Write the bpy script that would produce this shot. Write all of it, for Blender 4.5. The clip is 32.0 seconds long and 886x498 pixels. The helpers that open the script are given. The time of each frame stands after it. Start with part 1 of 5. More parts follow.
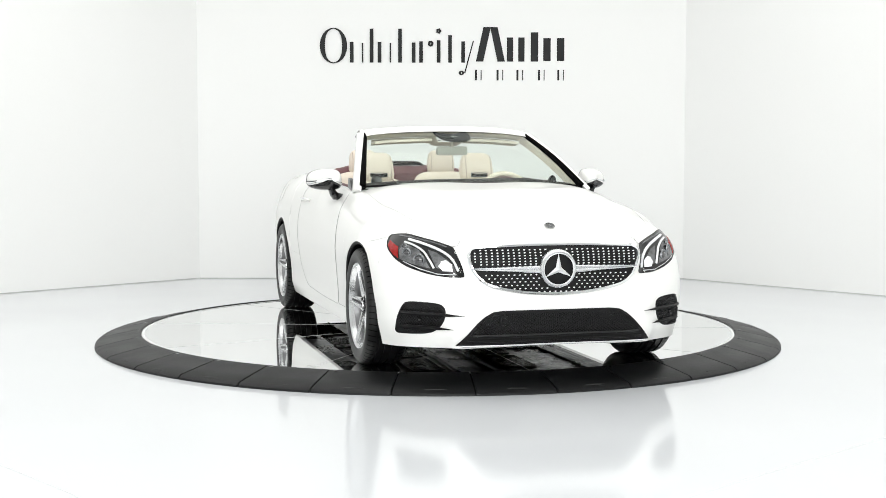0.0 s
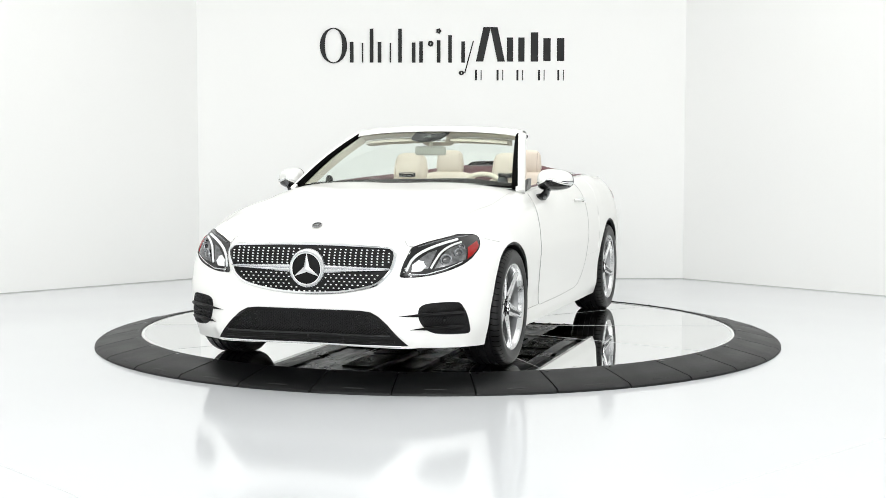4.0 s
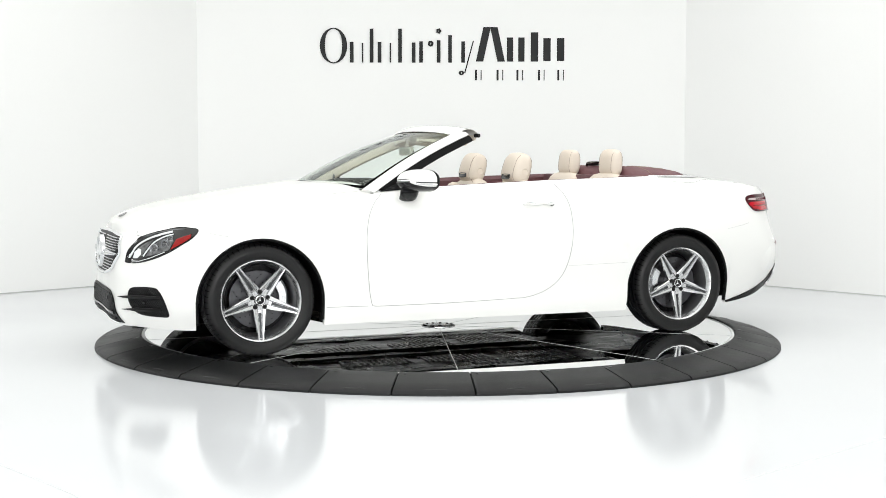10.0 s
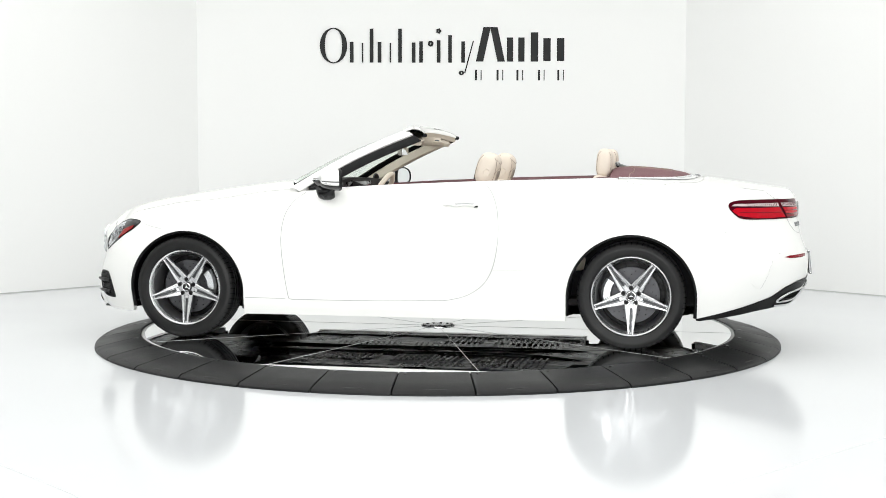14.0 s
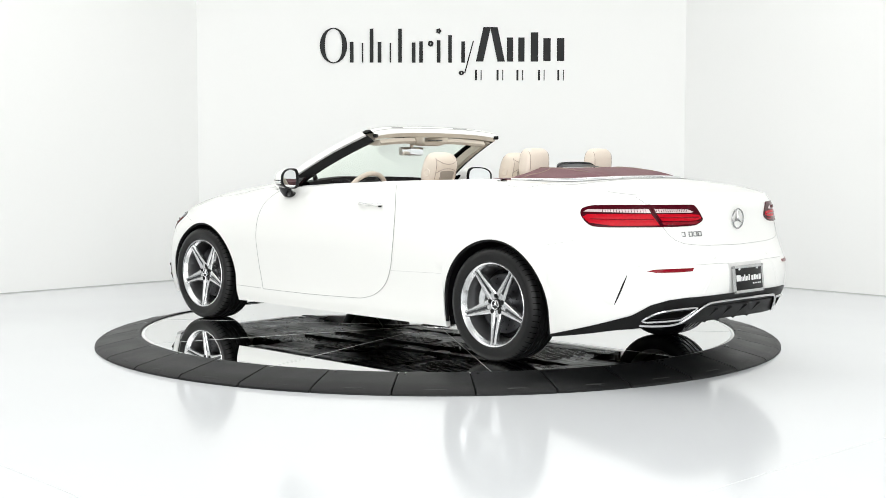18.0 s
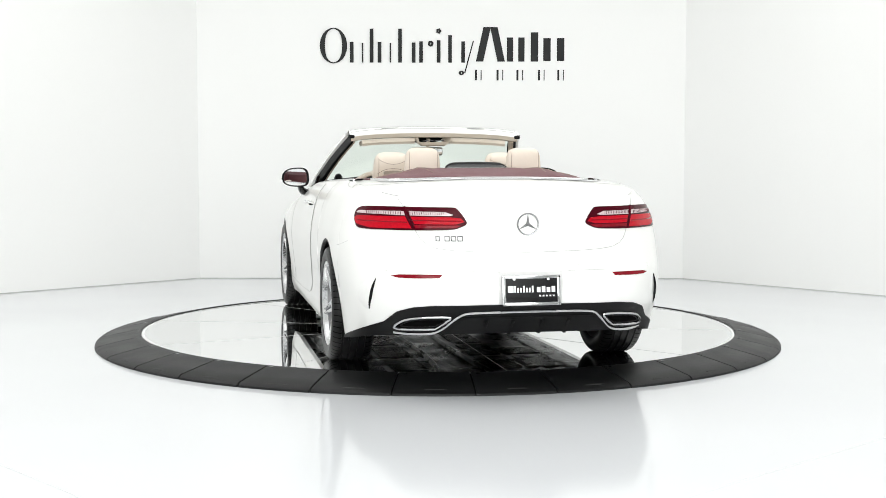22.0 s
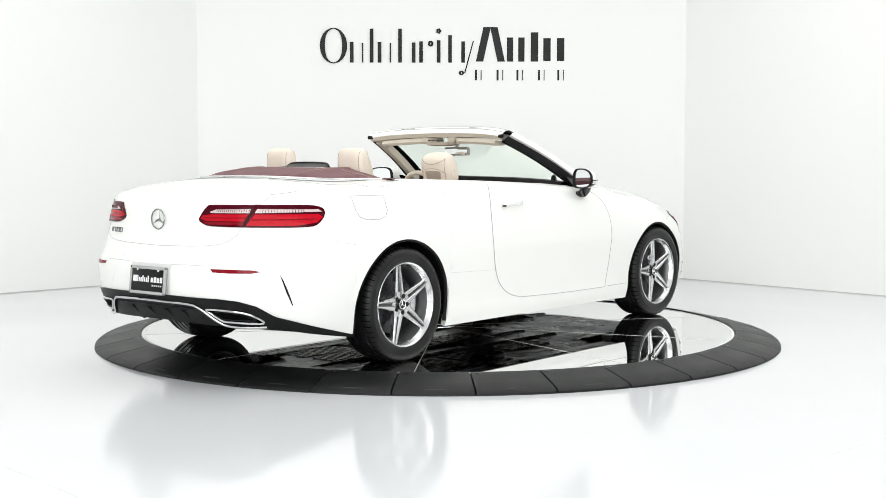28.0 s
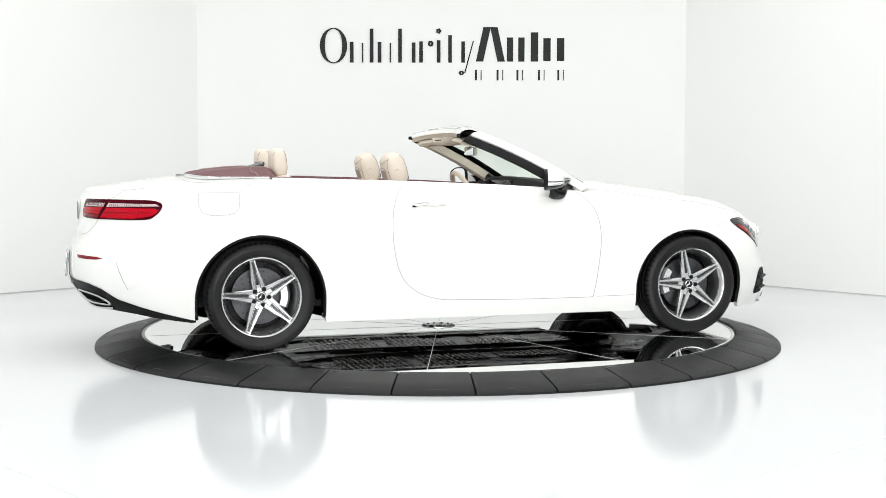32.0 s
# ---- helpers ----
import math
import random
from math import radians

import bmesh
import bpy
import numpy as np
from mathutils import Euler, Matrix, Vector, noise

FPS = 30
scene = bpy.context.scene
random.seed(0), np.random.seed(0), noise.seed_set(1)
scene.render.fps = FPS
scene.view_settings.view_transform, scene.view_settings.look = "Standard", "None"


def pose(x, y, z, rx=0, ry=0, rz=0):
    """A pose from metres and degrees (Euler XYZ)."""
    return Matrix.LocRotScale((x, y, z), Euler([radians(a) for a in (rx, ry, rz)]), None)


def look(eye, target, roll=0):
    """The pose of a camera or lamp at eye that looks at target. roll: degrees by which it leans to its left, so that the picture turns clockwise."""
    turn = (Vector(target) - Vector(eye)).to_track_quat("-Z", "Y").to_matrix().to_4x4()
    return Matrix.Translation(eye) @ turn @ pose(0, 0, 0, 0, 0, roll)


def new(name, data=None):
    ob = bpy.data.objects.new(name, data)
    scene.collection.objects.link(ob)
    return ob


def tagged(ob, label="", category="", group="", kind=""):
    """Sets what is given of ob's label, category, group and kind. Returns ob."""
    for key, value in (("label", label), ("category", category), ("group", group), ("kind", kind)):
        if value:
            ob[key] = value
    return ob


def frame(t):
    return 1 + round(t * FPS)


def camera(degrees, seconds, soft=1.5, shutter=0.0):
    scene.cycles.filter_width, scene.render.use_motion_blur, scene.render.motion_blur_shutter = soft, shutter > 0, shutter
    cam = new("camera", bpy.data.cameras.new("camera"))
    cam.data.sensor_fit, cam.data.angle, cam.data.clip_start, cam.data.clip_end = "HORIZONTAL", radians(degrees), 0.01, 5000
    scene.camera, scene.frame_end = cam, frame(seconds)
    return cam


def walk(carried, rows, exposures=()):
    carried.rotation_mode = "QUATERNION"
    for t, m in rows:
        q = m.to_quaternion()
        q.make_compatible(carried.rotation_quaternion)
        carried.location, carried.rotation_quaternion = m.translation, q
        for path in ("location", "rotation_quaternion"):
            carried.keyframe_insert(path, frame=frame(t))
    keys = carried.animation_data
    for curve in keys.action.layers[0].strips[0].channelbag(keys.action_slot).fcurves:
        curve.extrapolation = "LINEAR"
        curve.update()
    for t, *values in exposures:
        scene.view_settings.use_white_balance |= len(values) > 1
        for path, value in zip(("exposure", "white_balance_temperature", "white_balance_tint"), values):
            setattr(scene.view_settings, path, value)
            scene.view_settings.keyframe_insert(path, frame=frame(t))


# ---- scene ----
# ---------------------------------------------------------------- camera
cam = camera(37.83, 32.0, soft=0.55)
EYE = pose(0.0, -9.04, 1.179, 90 - 4.054, 0, -0.211) @ pose(0, 0, 0, 0, 0, 0.06)
walk(cam, [(0.0, EYE), (32.0, EYE)])

FLOOR_Z = -0.071          # studio floor; the turntable's plate lies at 0
WALL_Y = 4.25             # the wall that carries the sign

# ---------------------------------------------------------------- world and light
world = bpy.data.worlds.new("world")
scene.world = world
world.use_nodes = True
world.node_tree.nodes["Background"].inputs[0].default_value = (0.9, 0.95, 1.0, 1)
world.node_tree.nodes["Background"].inputs[1].default_value = 0.3


def area_lamp(name, x, y, z, sx, sy, watts, colour, target):
    lamp = bpy.data.lights.new(name, "AREA")
    lamp.shape, lamp.size, lamp.size_y, lamp.energy, lamp.color = "RECTANGLE", sx, sy, watts, colour
    ob = new(name, lamp)
    ob.matrix_world = look((x, y, z), target)
    return ob


# Neither lamp is in view: overhead one inferred, front one added as fill.
area_lamp("ceiling_softbox", 0, -0.4, 4.35, 11.0, 5.0, 158, (1.0, 0.998, 0.975), (0, -0.4, 0))
area_lamp("unseen_front_fill", 0, -9.6, 2.5, 9.0, 3.8, 345, (0.99, 0.995, 0.99), (0, 2.0, 1.4))
scene.view_settings.exposure = 0.34


# ---------------------------------------------------------------- materials
def material(name, colour, rough=0.5, metal=0.0, grain=0.0, scale=40.0, bump=0.0, coat=0.0, rough_var=0.0, spec=0.5,
             stain=0.0, stain_scale=1.2, stretch=None, relief=0.002):
    m = bpy.data.materials.new(name)
    m.use_nodes = True
    nt = m.node_tree
    b = nt.nodes["Principled BSDF"]
    b.inputs["Base Color"].default_value = (*colour, 1)
    b.inputs["Roughness"].default_value = rough
    b.inputs["Metallic"].default_value = metal
    b.inputs["Coat Weight"].default_value = coat
    b.inputs["Coat Roughness"].default_value = 0.03
    b.inputs["Specular IOR Level"].default_value = spec
    if grain or bump or rough_var or stain:
        tc = nt.nodes.new("ShaderNodeTexCoord")
        n = nt.nodes.new("ShaderNodeTexNoise")
        n.inputs["Scale"].default_value, n.inputs["Detail"].default_value = scale, 4
        if stretch:
            mp = nt.nodes.new("ShaderNodeMapping")
            mp.inputs["Scale"].default_value = stretch
            nt.links.new(tc.outputs["Object"], mp.inputs["Vector"])
            nt.links.new(mp.outputs[0], n.inputs["Vector"])
        else:
            nt.links.new(tc.outputs["Object"], n.inputs["Vector"])
        big = nt.nodes.new("ShaderNodeTexNoise")
        big.inputs["Scale"].default_value, big.inputs["Detail"].default_value = stain_scale, 3
        nt.links.new(tc.outputs["Object"], big.inputs["Vector"])
        if grain or stain:
            mix = nt.nodes.new("ShaderNodeMath")
            mix.operation = "MULTIPLY_ADD"
            mix.inputs[1].default_value, mix.inputs[2].default_value = 2 * grain, 1 - grain
            nt.links.new(n.outputs["Fac"], mix.inputs[0])
            mix2 = nt.nodes.new("ShaderNodeMath")
            mix2.operation = "MULTIPLY_ADD"
            mix2.inputs[1].default_value, mix2.inputs[2].default_value = 2 * stain, 1 - stain
            nt.links.new(big.outputs["Fac"], mix2.inputs[0])
            mul = nt.nodes.new("ShaderNodeMath")
            mul.operation = "MULTIPLY"
            nt.links.new(mix.outputs[0], mul.inputs[0])
            nt.links.new(mix2.outputs[0], mul.inputs[1])
            sc = nt.nodes.new("ShaderNodeVectorMath")
            sc.operation = "SCALE"
            sc.inputs[0].default_value = colour
            nt.links.new(mul.outputs[0], sc.inputs["Scale"])
            nt.links.new(sc.outputs[0], b.inputs["Base Color"])
        if rough_var:
            mr = nt.nodes.new("ShaderNodeMath")
            mr.operation = "MULTIPLY_ADD"
            mr.inputs[1].default_value, mr.inputs[2].default_value = rough_var, rough - rough_var / 2
            nt.links.new(big.outputs["Fac"], mr.inputs[0])
            nt.links.new(mr.outputs[0], b.inputs["Roughness"])
        if bump:
            bp = nt.nodes.new("ShaderNodeBump")
            bp.inputs["Strength"].default_value, bp.inputs["Distance"].default_value = bump, relief
            nt.links.new(n.outputs["Fac"], bp.inputs["Height"])
            nt.links.new(bp.outputs[0], b.inputs["Normal"])
    return m


def glass_material(name, colour, rough=0.0):
    m = material(name, colour, rough)
    b = m.node_tree.nodes["Principled BSDF"]
    b.inputs["Transmission Weight"].default_value = 1.0
    b.inputs["IOR"].default_value = 1.12
    return m


M_WALL = material("white_wall_paint", (0.86, 0.865, 0.855), 0.6, grain=0.01, scale=60, bump=0.05, stain=0.012, stain_scale=0.6)
M_FLOOR = material("white_epoxy_floor", (0.735, 0.752, 0.772), 0.115, grain=0.008, scale=90, stain=0.02, stain_scale=0.8, rough_var=0.06)
M_JOINT = material("floor_joint_grey", (0.70, 0.72, 0.73), 0.3)
M_FOOT = material("grey_wall_gap", (0.50, 0.51, 0.50), 0.7, grain=0.25, scale=9, stain=0.3, stain_scale=2.5)
M_CEIL = material("ceiling_white", (0.85, 0.85, 0.84), 0.8, grain=0.02, scale=30)
M_SIGN = material("sign_black_vinyl", (0.016, 0.0165, 0.017), 0.6, grain=0.1, scale=20, spec=0.3)
M_MIRROR = material("mirror_plate", (0.93, 0.94, 0.94), 0.012, 1.0, rough_var=0.01, stain=0.01)
M_RIM_STRIP = material("turntable_edge_white", (0.75, 0.76, 0.76), 0.25, grain=0.03)
M_STRIP = material("plate_joint_strip", (0.50, 0.51, 0.51), 0.3, grain=0.1, scale=30)
M_RAMP = material("black_rubber_ramp", (0.0098, 0.0101, 0.0105), 0.44, spec=0.19, grain=0.35, scale=120, bump=0.4, stain=0.5, stain_scale=3.5, rough_var=0.3)
M_RAMP_MARK = material("ramp_moulded_mark", (0.03, 0.03, 0.03), 0.5, grain=0.1)
M_PAINT = material("white_car_paint", (0.845, 0.845, 0.822), 0.32, coat=0.6, grain=0.006, scale=300, stain=0.006)
M_GAP = material("panel_gap", (0.38, 0.38, 0.37), 0.7, grain=0.1)
M_BLACK = material("black_plastic", (0.007, 0.007, 0.0073), 0.45, spec=0.16, grain=0.2, scale=200, bump=0.15, rough_var=0.15)
M_GLOSS = material("gloss_black", (0.006, 0.006, 0.0065), 0.08, coat=0.15, spec=0.35, grain=0.1, scale=60)
M_UNDER = material("underbody_black", (0.0035, 0.0035, 0.0037), 0.28, spec=0.15, grain=0.4, scale=1.6, bump=1.0, stain=0.4, stain_scale=4, rough_var=0.16, stretch=(2.2, 9.0, 3.0), relief=0.016)
M_CHROME = material("chrome", (0.82, 0.83, 0.84), 0.07, 1.0, grain=0.02, scale=50)
# Chrome with dark reflections put into its base colour.
M_TRIM = material("darkened_chrome_trim", (0.52, 0.525, 0.53), 0.10, 1.0, grain=0.04, scale=60)
M_SATIN = material("satin_silver", (0.72, 0.73, 0.74), 0.24, 1.0, grain=0.03, scale=80)
M_ALLOY = material("silver_alloy", (0.58, 0.585, 0.59), 0.22, 0.95, grain=0.05, scale=60, rough_var=0.1)
M_ALLOY_DARK = material("shadow_grey_alloy", (0.055, 0.057, 0.06), 0.35, 0.8, grain=0.08, scale=60)
M_TYRE = material("tyre_rubber", (0.0055, 0.0055, 0.0057), 0.40, spec=0.28, grain=0.2, scale=90, bump=0.3, stain=0.15, stain_scale=8)
M_DISC = material("brake_steel", (0.075, 0.075, 0.08), 0.4, 0.9, grain=0.12, scale=30)
M_CREAM = material("cream_leather", (0.74, 0.655, 0.56), 0.5, grain=0.04, scale=120, bump=0.25, stain=0.04, stain_scale=5)
M_STITCH = material("dark_piping", (0.30, 0.22, 0.18), 0.6, grain=0.1)
M_MAROON = material("maroon_leather", (0.105, 0.036, 0.042), 0.5, grain=0.1, scale=140, bump=0.3, stain=0.08, stain_scale=4)
M_FABRIC = material("maroon_soft_top_cover", (0.15, 0.062, 0.07), 0.62, grain=0.12, scale=260, bump=0.3, stain=0.1, stain_scale=3)
M_LINING = material("beige_lining", (0.66, 0.60, 0.51), 0.8, grain=0.05, scale=200, bump=0.2)
M_DASH = material("dark_dash", (0.010, 0.0085, 0.009), 0.6, spec=0.12, grain=0.15, scale=160, bump=0.2)
M_CARPET = material("dark_carpet", (0.03, 0.027, 0.027), 0.9, grain=0.3, scale=300, bump=0.5)
M_GLASS = glass_material("windscreen_glass", (0.872, 0.936, 0.886))
M_RED = material("tail_red", (0.20, 0.001, 0.008), 0.15, spec=0.2, coat=0.0, grain=0.1, scale=40)
M_DARKRED = material("tail_dark_red", (0.055, 0.0004, 0.005), 0.1, coat=0.0, spec=0.10, grain=0.1, scale=30)
M_REDLENS = material("tail_bright_red", (0.46, 0.002, 0.012), 0.2, spec=0.12, coat=0.0, grain=0.25, scale=70)
M_TAILWHITE = material("tail_clear_strip", (0.58, 0.45, 0.46), 0.15, coat=0.4, grain=0.25, scale=60)
M_AMBER = material("amber_red_reflector", (0.27, 0.011, 0.010), 0.2, spec=0.25, coat=0.0, grain=0.2, scale=80)
M_BOWL = material("faceted_lamp_bowl", (0.17, 0.172, 0.176), 0.15, 0.9, grain=0.95, scale=45, stain=0.5, stain_scale=22)
# White of the light guides, also used for the painted lamp reflection.
M_GUIDE_GLINT = material("white_guide_and_glint", (0.80, 0.81, 0.82), 0.2, coat=0.5, grain=0.03)
M_LAMPGREY = material("lamp_bowl_grey", (0.25, 0.26, 0.27), 0.2, 0.7, grain=0.15, scale=50)
M_LENS = material("dark_projector_glass", (0.03, 0.031, 0.034), 0.03, coat=1.0, spec=0.9, grain=0.1)
M_MGLASS = material("mirror_glass", (0.85, 0.87, 0.88), 0.01, 1.0)
M_PLATE = material("black_plate", (0.007, 0.007, 0.0075), 0.35, spec=0.2, grain=0.1)
M_PLATEWHITE = material("plate_white", (0.8, 0.8, 0.8), 0.4)
# Silver darkened in the base colour, as chrome mirroring dark surroundings.
M_BADGE = material("darkened_badge_silver", (0.30, 0.305, 0.31), 0.2, 0.9, grain=0.1, scale=80)
# Chrome made paler and less metallic, so bright reflections sit in the colour.
M_BRIGHT = material("brightened_chrome", (0.80, 0.805, 0.81), 0.3, 0.45, grain=0.06, scale=70)
M_BARREL = material("grey_barrel_alloy", (0.20, 0.202, 0.206), 0.3, 0.75, grain=0.1, scale=25, stain=0.25, stain_scale=7)
M_HOUSING = material("pale_mirror_housing", (0.42, 0.41, 0.37), 0.5, grain=0.05, scale=60)
M_PANEL = material("taupe_panel", (0.36, 0.31, 0.26), 0.6, grain=0.05, scale=150, bump=0.2)
M_VOID = material("black_groove", (0.002, 0.002, 0.002), 0.9, spec=0.05, grain=0.1)
M_RECESS_SHADE = material("recess_shade_grey", (0.66, 0.66, 0.65), 0.4, grain=0.1, scale=30)


# ---------------------------------------------------------------- mesh helpers
def finish(bm, name, mat, smooth=True):
    bmesh.ops.remove_doubles(bm, verts=bm.verts, dist=1e-5)
    bmesh.ops.recalc_face_normals(bm, faces=bm.faces)
    me = bpy.data.meshes.new(name)
    bm.to_mesh(me)
    bm.free()
    me.materials.append(mat)
    if smooth:
        me.shade_smooth()
        me.set_sharp_from_angle(angle=radians(38))
    return me


def part(name, bm, mat, parent=None, label="", smooth=True):
    ob = new(name, finish(bm, name, mat, smooth))
    ob.parent = parent
    if label:
        tagged(ob, label)
    return ob


def grid(bm, rows, closed=False):
    vs = [[bm.verts.new(p) for p in r] for r in rows]
    for a, b in zip(vs, vs[1:]):
        n = len(a)
        for i in range(n if closed else n - 1):
            j = (i + 1) % n
            try:
                bm.faces.new((a[i], a[j], b[j], b[i]))
            except ValueError:
                pass
    return vs


def face(bm, pts):
    bm.faces.new([bm.verts.new(p) for p in pts])


def box(bm, cx, cy, cz, sx, sy, sz, bevel=0.0, m=None):
    r = bmesh.ops.create_cube(bm, size=1.0)
    vs = r["verts"]
    bmesh.ops.transform(bm, matrix=Matrix.Translation((cx, cy, cz)) @ Matrix.Diagonal((sx, sy, sz, 1)), verts=vs)
    if bevel:
        es = list({e for v in vs for e in v.link_edges})
        out = bmesh.ops.bevel(bm, geom=es, offset=bevel, segments=2, profile=0.6, affect="EDGES")
        vs = list({v for v in vs if v.is_valid} | set(out["verts"]))
    if m is not None:
        bmesh.ops.transform(bm, matrix=m, verts=vs)
    return vs


def tube(bm, pts, r, n=6, closed=False, flat=1.0):
    pts = [Vector(p) for p in pts]
    rows, last = [], Vector((0, 0, 1))
    k = len(pts)
    for i, p in enumerate(pts):
        a = pts[(i - 1) % k] if closed or i else p
        b = pts[(i + 1) % k] if closed or i < k - 1 else p
        d = (b - a).normalized()
        side = d.cross(last)
        if side.length < 0.05:
            side = d.cross(Vector((1, 0.2, 0)))
        side.normalize()
        up = side.cross(d).normalized()
        last = up
        rad = r[i] if isinstance(r, (list, tuple)) else r
        rows.append([p + side * rad * math.cos(t) + up * rad * flat * math.sin(t) for t in [2 * math.pi * j / n for j in range(n)]])
    if closed:
        rows.append(rows[0])
    vs = grid(bm, rows, True)
    if not closed:
        bm.faces.new(vs[0])
        bm.faces.new(vs[-1])


def spline(pts, n=8, closed=False):
    """A Catmull-Rom curve through the points."""
    pts = [np.array(p, float) for p in pts]
    k = len(pts)
    out = []
    for i in range(k if closed else k - 1):
        p1, p2 = pts[i], pts[(i + 1) % k]
        p0 = pts[(i - 1) % k] if closed or i else 2 * p1 - p2
        p3 = pts[(i + 2) % k] if closed or i < k - 2 else 2 * p2 - p1
        for j in range(n):
            t = j / n
            out.append(0.5 * (2 * p1 + (p2 - p0) * t + (2 * p0 - 5 * p1 + 4 * p2 - p3) * t * t + (3 * p1 - p0 - 3 * p2 + p3) * t ** 3))
    if not closed:
        out.append(pts[-1])
    return out


def lathe(bm, profile, n=48, m=None):
    """Turns (radius, along) pairs about the local y axis."""
    rows = []
    for r, y in profile:
        rows.append([Vector((r * math.cos(a), y, r * math.sin(a))) for a in [2 * math.pi * i / n for i in range(n)]])
    if m is not None:
        rows = [[m @ v for v in r] for r in rows]
    grid(bm, rows, True)


def prism(bm, poly, y0, y1, m=None):
    """A flat polygon (x, z), thick from y0 to y1."""
    a = [Vector((x, y0, z)) for x, z in poly]
    b = [Vector((x, y1, z)) for x, z in poly]
    if m is not None:
        a, b = [m @ v for v in a], [m @ v for v in b]
    va, vb = [bm.verts.new(v) for v in a], [bm.verts.new(v) for v in b]
    fa = [bm.faces.new(va), bm.faces.new(vb)]
    for i in range(len(va)):
        j = (i + 1) % len(va)
        bm.faces.new((va[i], va[j], vb[j], vb[i]))
    bmesh.ops.triangulate(bm, faces=fa)


# ---------------------------------------------------------------- the studio
WALLS = [(-2.46, WALL_Y), (-6.6, 0.11), (-6.6, -11.2), (6.6, -11.2), (6.6, -0.27), (2.52, WALL_Y - 0.02)]
CEIL_Z = 4.5


def build_studio():
    bm = bmesh.new()
    face(bm, [(-9, -13, FLOOR_Z), (9, -13, FLOOR_Z), (9, 7, FLOOR_Z), (-9, 7, FLOOR_Z)])
    face(bm, [(-9, -13, FLOOR_Z - 0.2), (9, -13, FLOOR_Z - 0.2), (9, 7, FLOOR_Z - 0.2), (-9, 7, FLOOR_Z - 0.2)])
    tagged(part("floor", bm, M_FLOOR, smooth=False), "glossy white epoxy studio floor", "floor", kind="structure")
    # West, south, east walls and ceiling are unseen, added to close the room.
    names = ["wall_north_west", "unseen_wall_west", "unseen_wall_south", "unseen_wall_east", "wall_north_east", "wall_north"]
    for i, name in enumerate(names):
        a, b = Vector((*WALLS[i], 0)), Vector((*WALLS[(i + 1) % 6], 0))
        d = (b - a).normalized()
        out = Vector((-d.y, d.x, 0)) * -0.12
        bm = bmesh.new()
        lo, hi = Vector((0, 0, FLOOR_Z)), Vector((0, 0, CEIL_Z))
        grid(bm, [[a + lo, a + hi, a + out + hi, a + out + lo], [b + lo, b + hi, b + out + hi, b + out + lo]], True)
        tagged(part(name, bm, M_WALL, smooth=False), "plain white painted studio wall", "wall", kind="structure")
    bm = bmesh.new()
    face(bm, [(-9, -13, CEIL_Z), (9, -13, CEIL_Z), (9, 7, CEIL_Z), (-9, 7, CEIL_Z)])
    tagged(part("ceiling", bm, M_CEIL, smooth=False), "white ceiling added to close the room", "ceiling", kind="structure")
    # Grey strip coloured as the dark, debris-specked gap between wall and floor.
    for i in (0, 4, 5):
        a, b = Vector((*WALLS[i], FLOOR_Z)), Vector((*WALLS[(i + 1) % 6], FLOOR_Z))
        d = (b - a).normalized()
        inn = Vector((-d.y, d.x, 0))
        bm = bmesh.new()
        up = Vector((0, 0, 0.010))
        grid(bm, [[p + inn * 0.005, p + inn * 0.005 + up, p - inn * 0.01 + up] for p in (a, b)])
        tagged(part("wall_foot_gap", bm, M_FOOT, smooth=False), "thin grey strip coloured as the dark gap at the wall foot", "sealant line", kind="structure")
    # faint joints in the floor coating
    for pts in (((-1.307, -4.366), (-2.9, -2.62)), ((0.904, -4.365), (2.62, -2.75))):
        a, b = Vector((*pts[0], FLOOR_Z)), Vector((*pts[1], FLOOR_Z))
        d = (b - a).normalized()
        a = a - d * 3
        s = Vector((-d.y, d.x, 0)) * 0.0025
        up = Vector((0, 0, 0.0015))
        bm = bmesh.new()
        grid(bm, [[a - s, a - s * 0.6 + up, a + s * 0.6 + up, a + s], [b - s, b - s * 0.6 + up, b + s * 0.6 + up, b + s]])
        tagged(part("floor_joint", bm, M_JOINT, smooth=False), "thin grey joint line in the white floor", "floor joint", kind="structure")


build_studio()


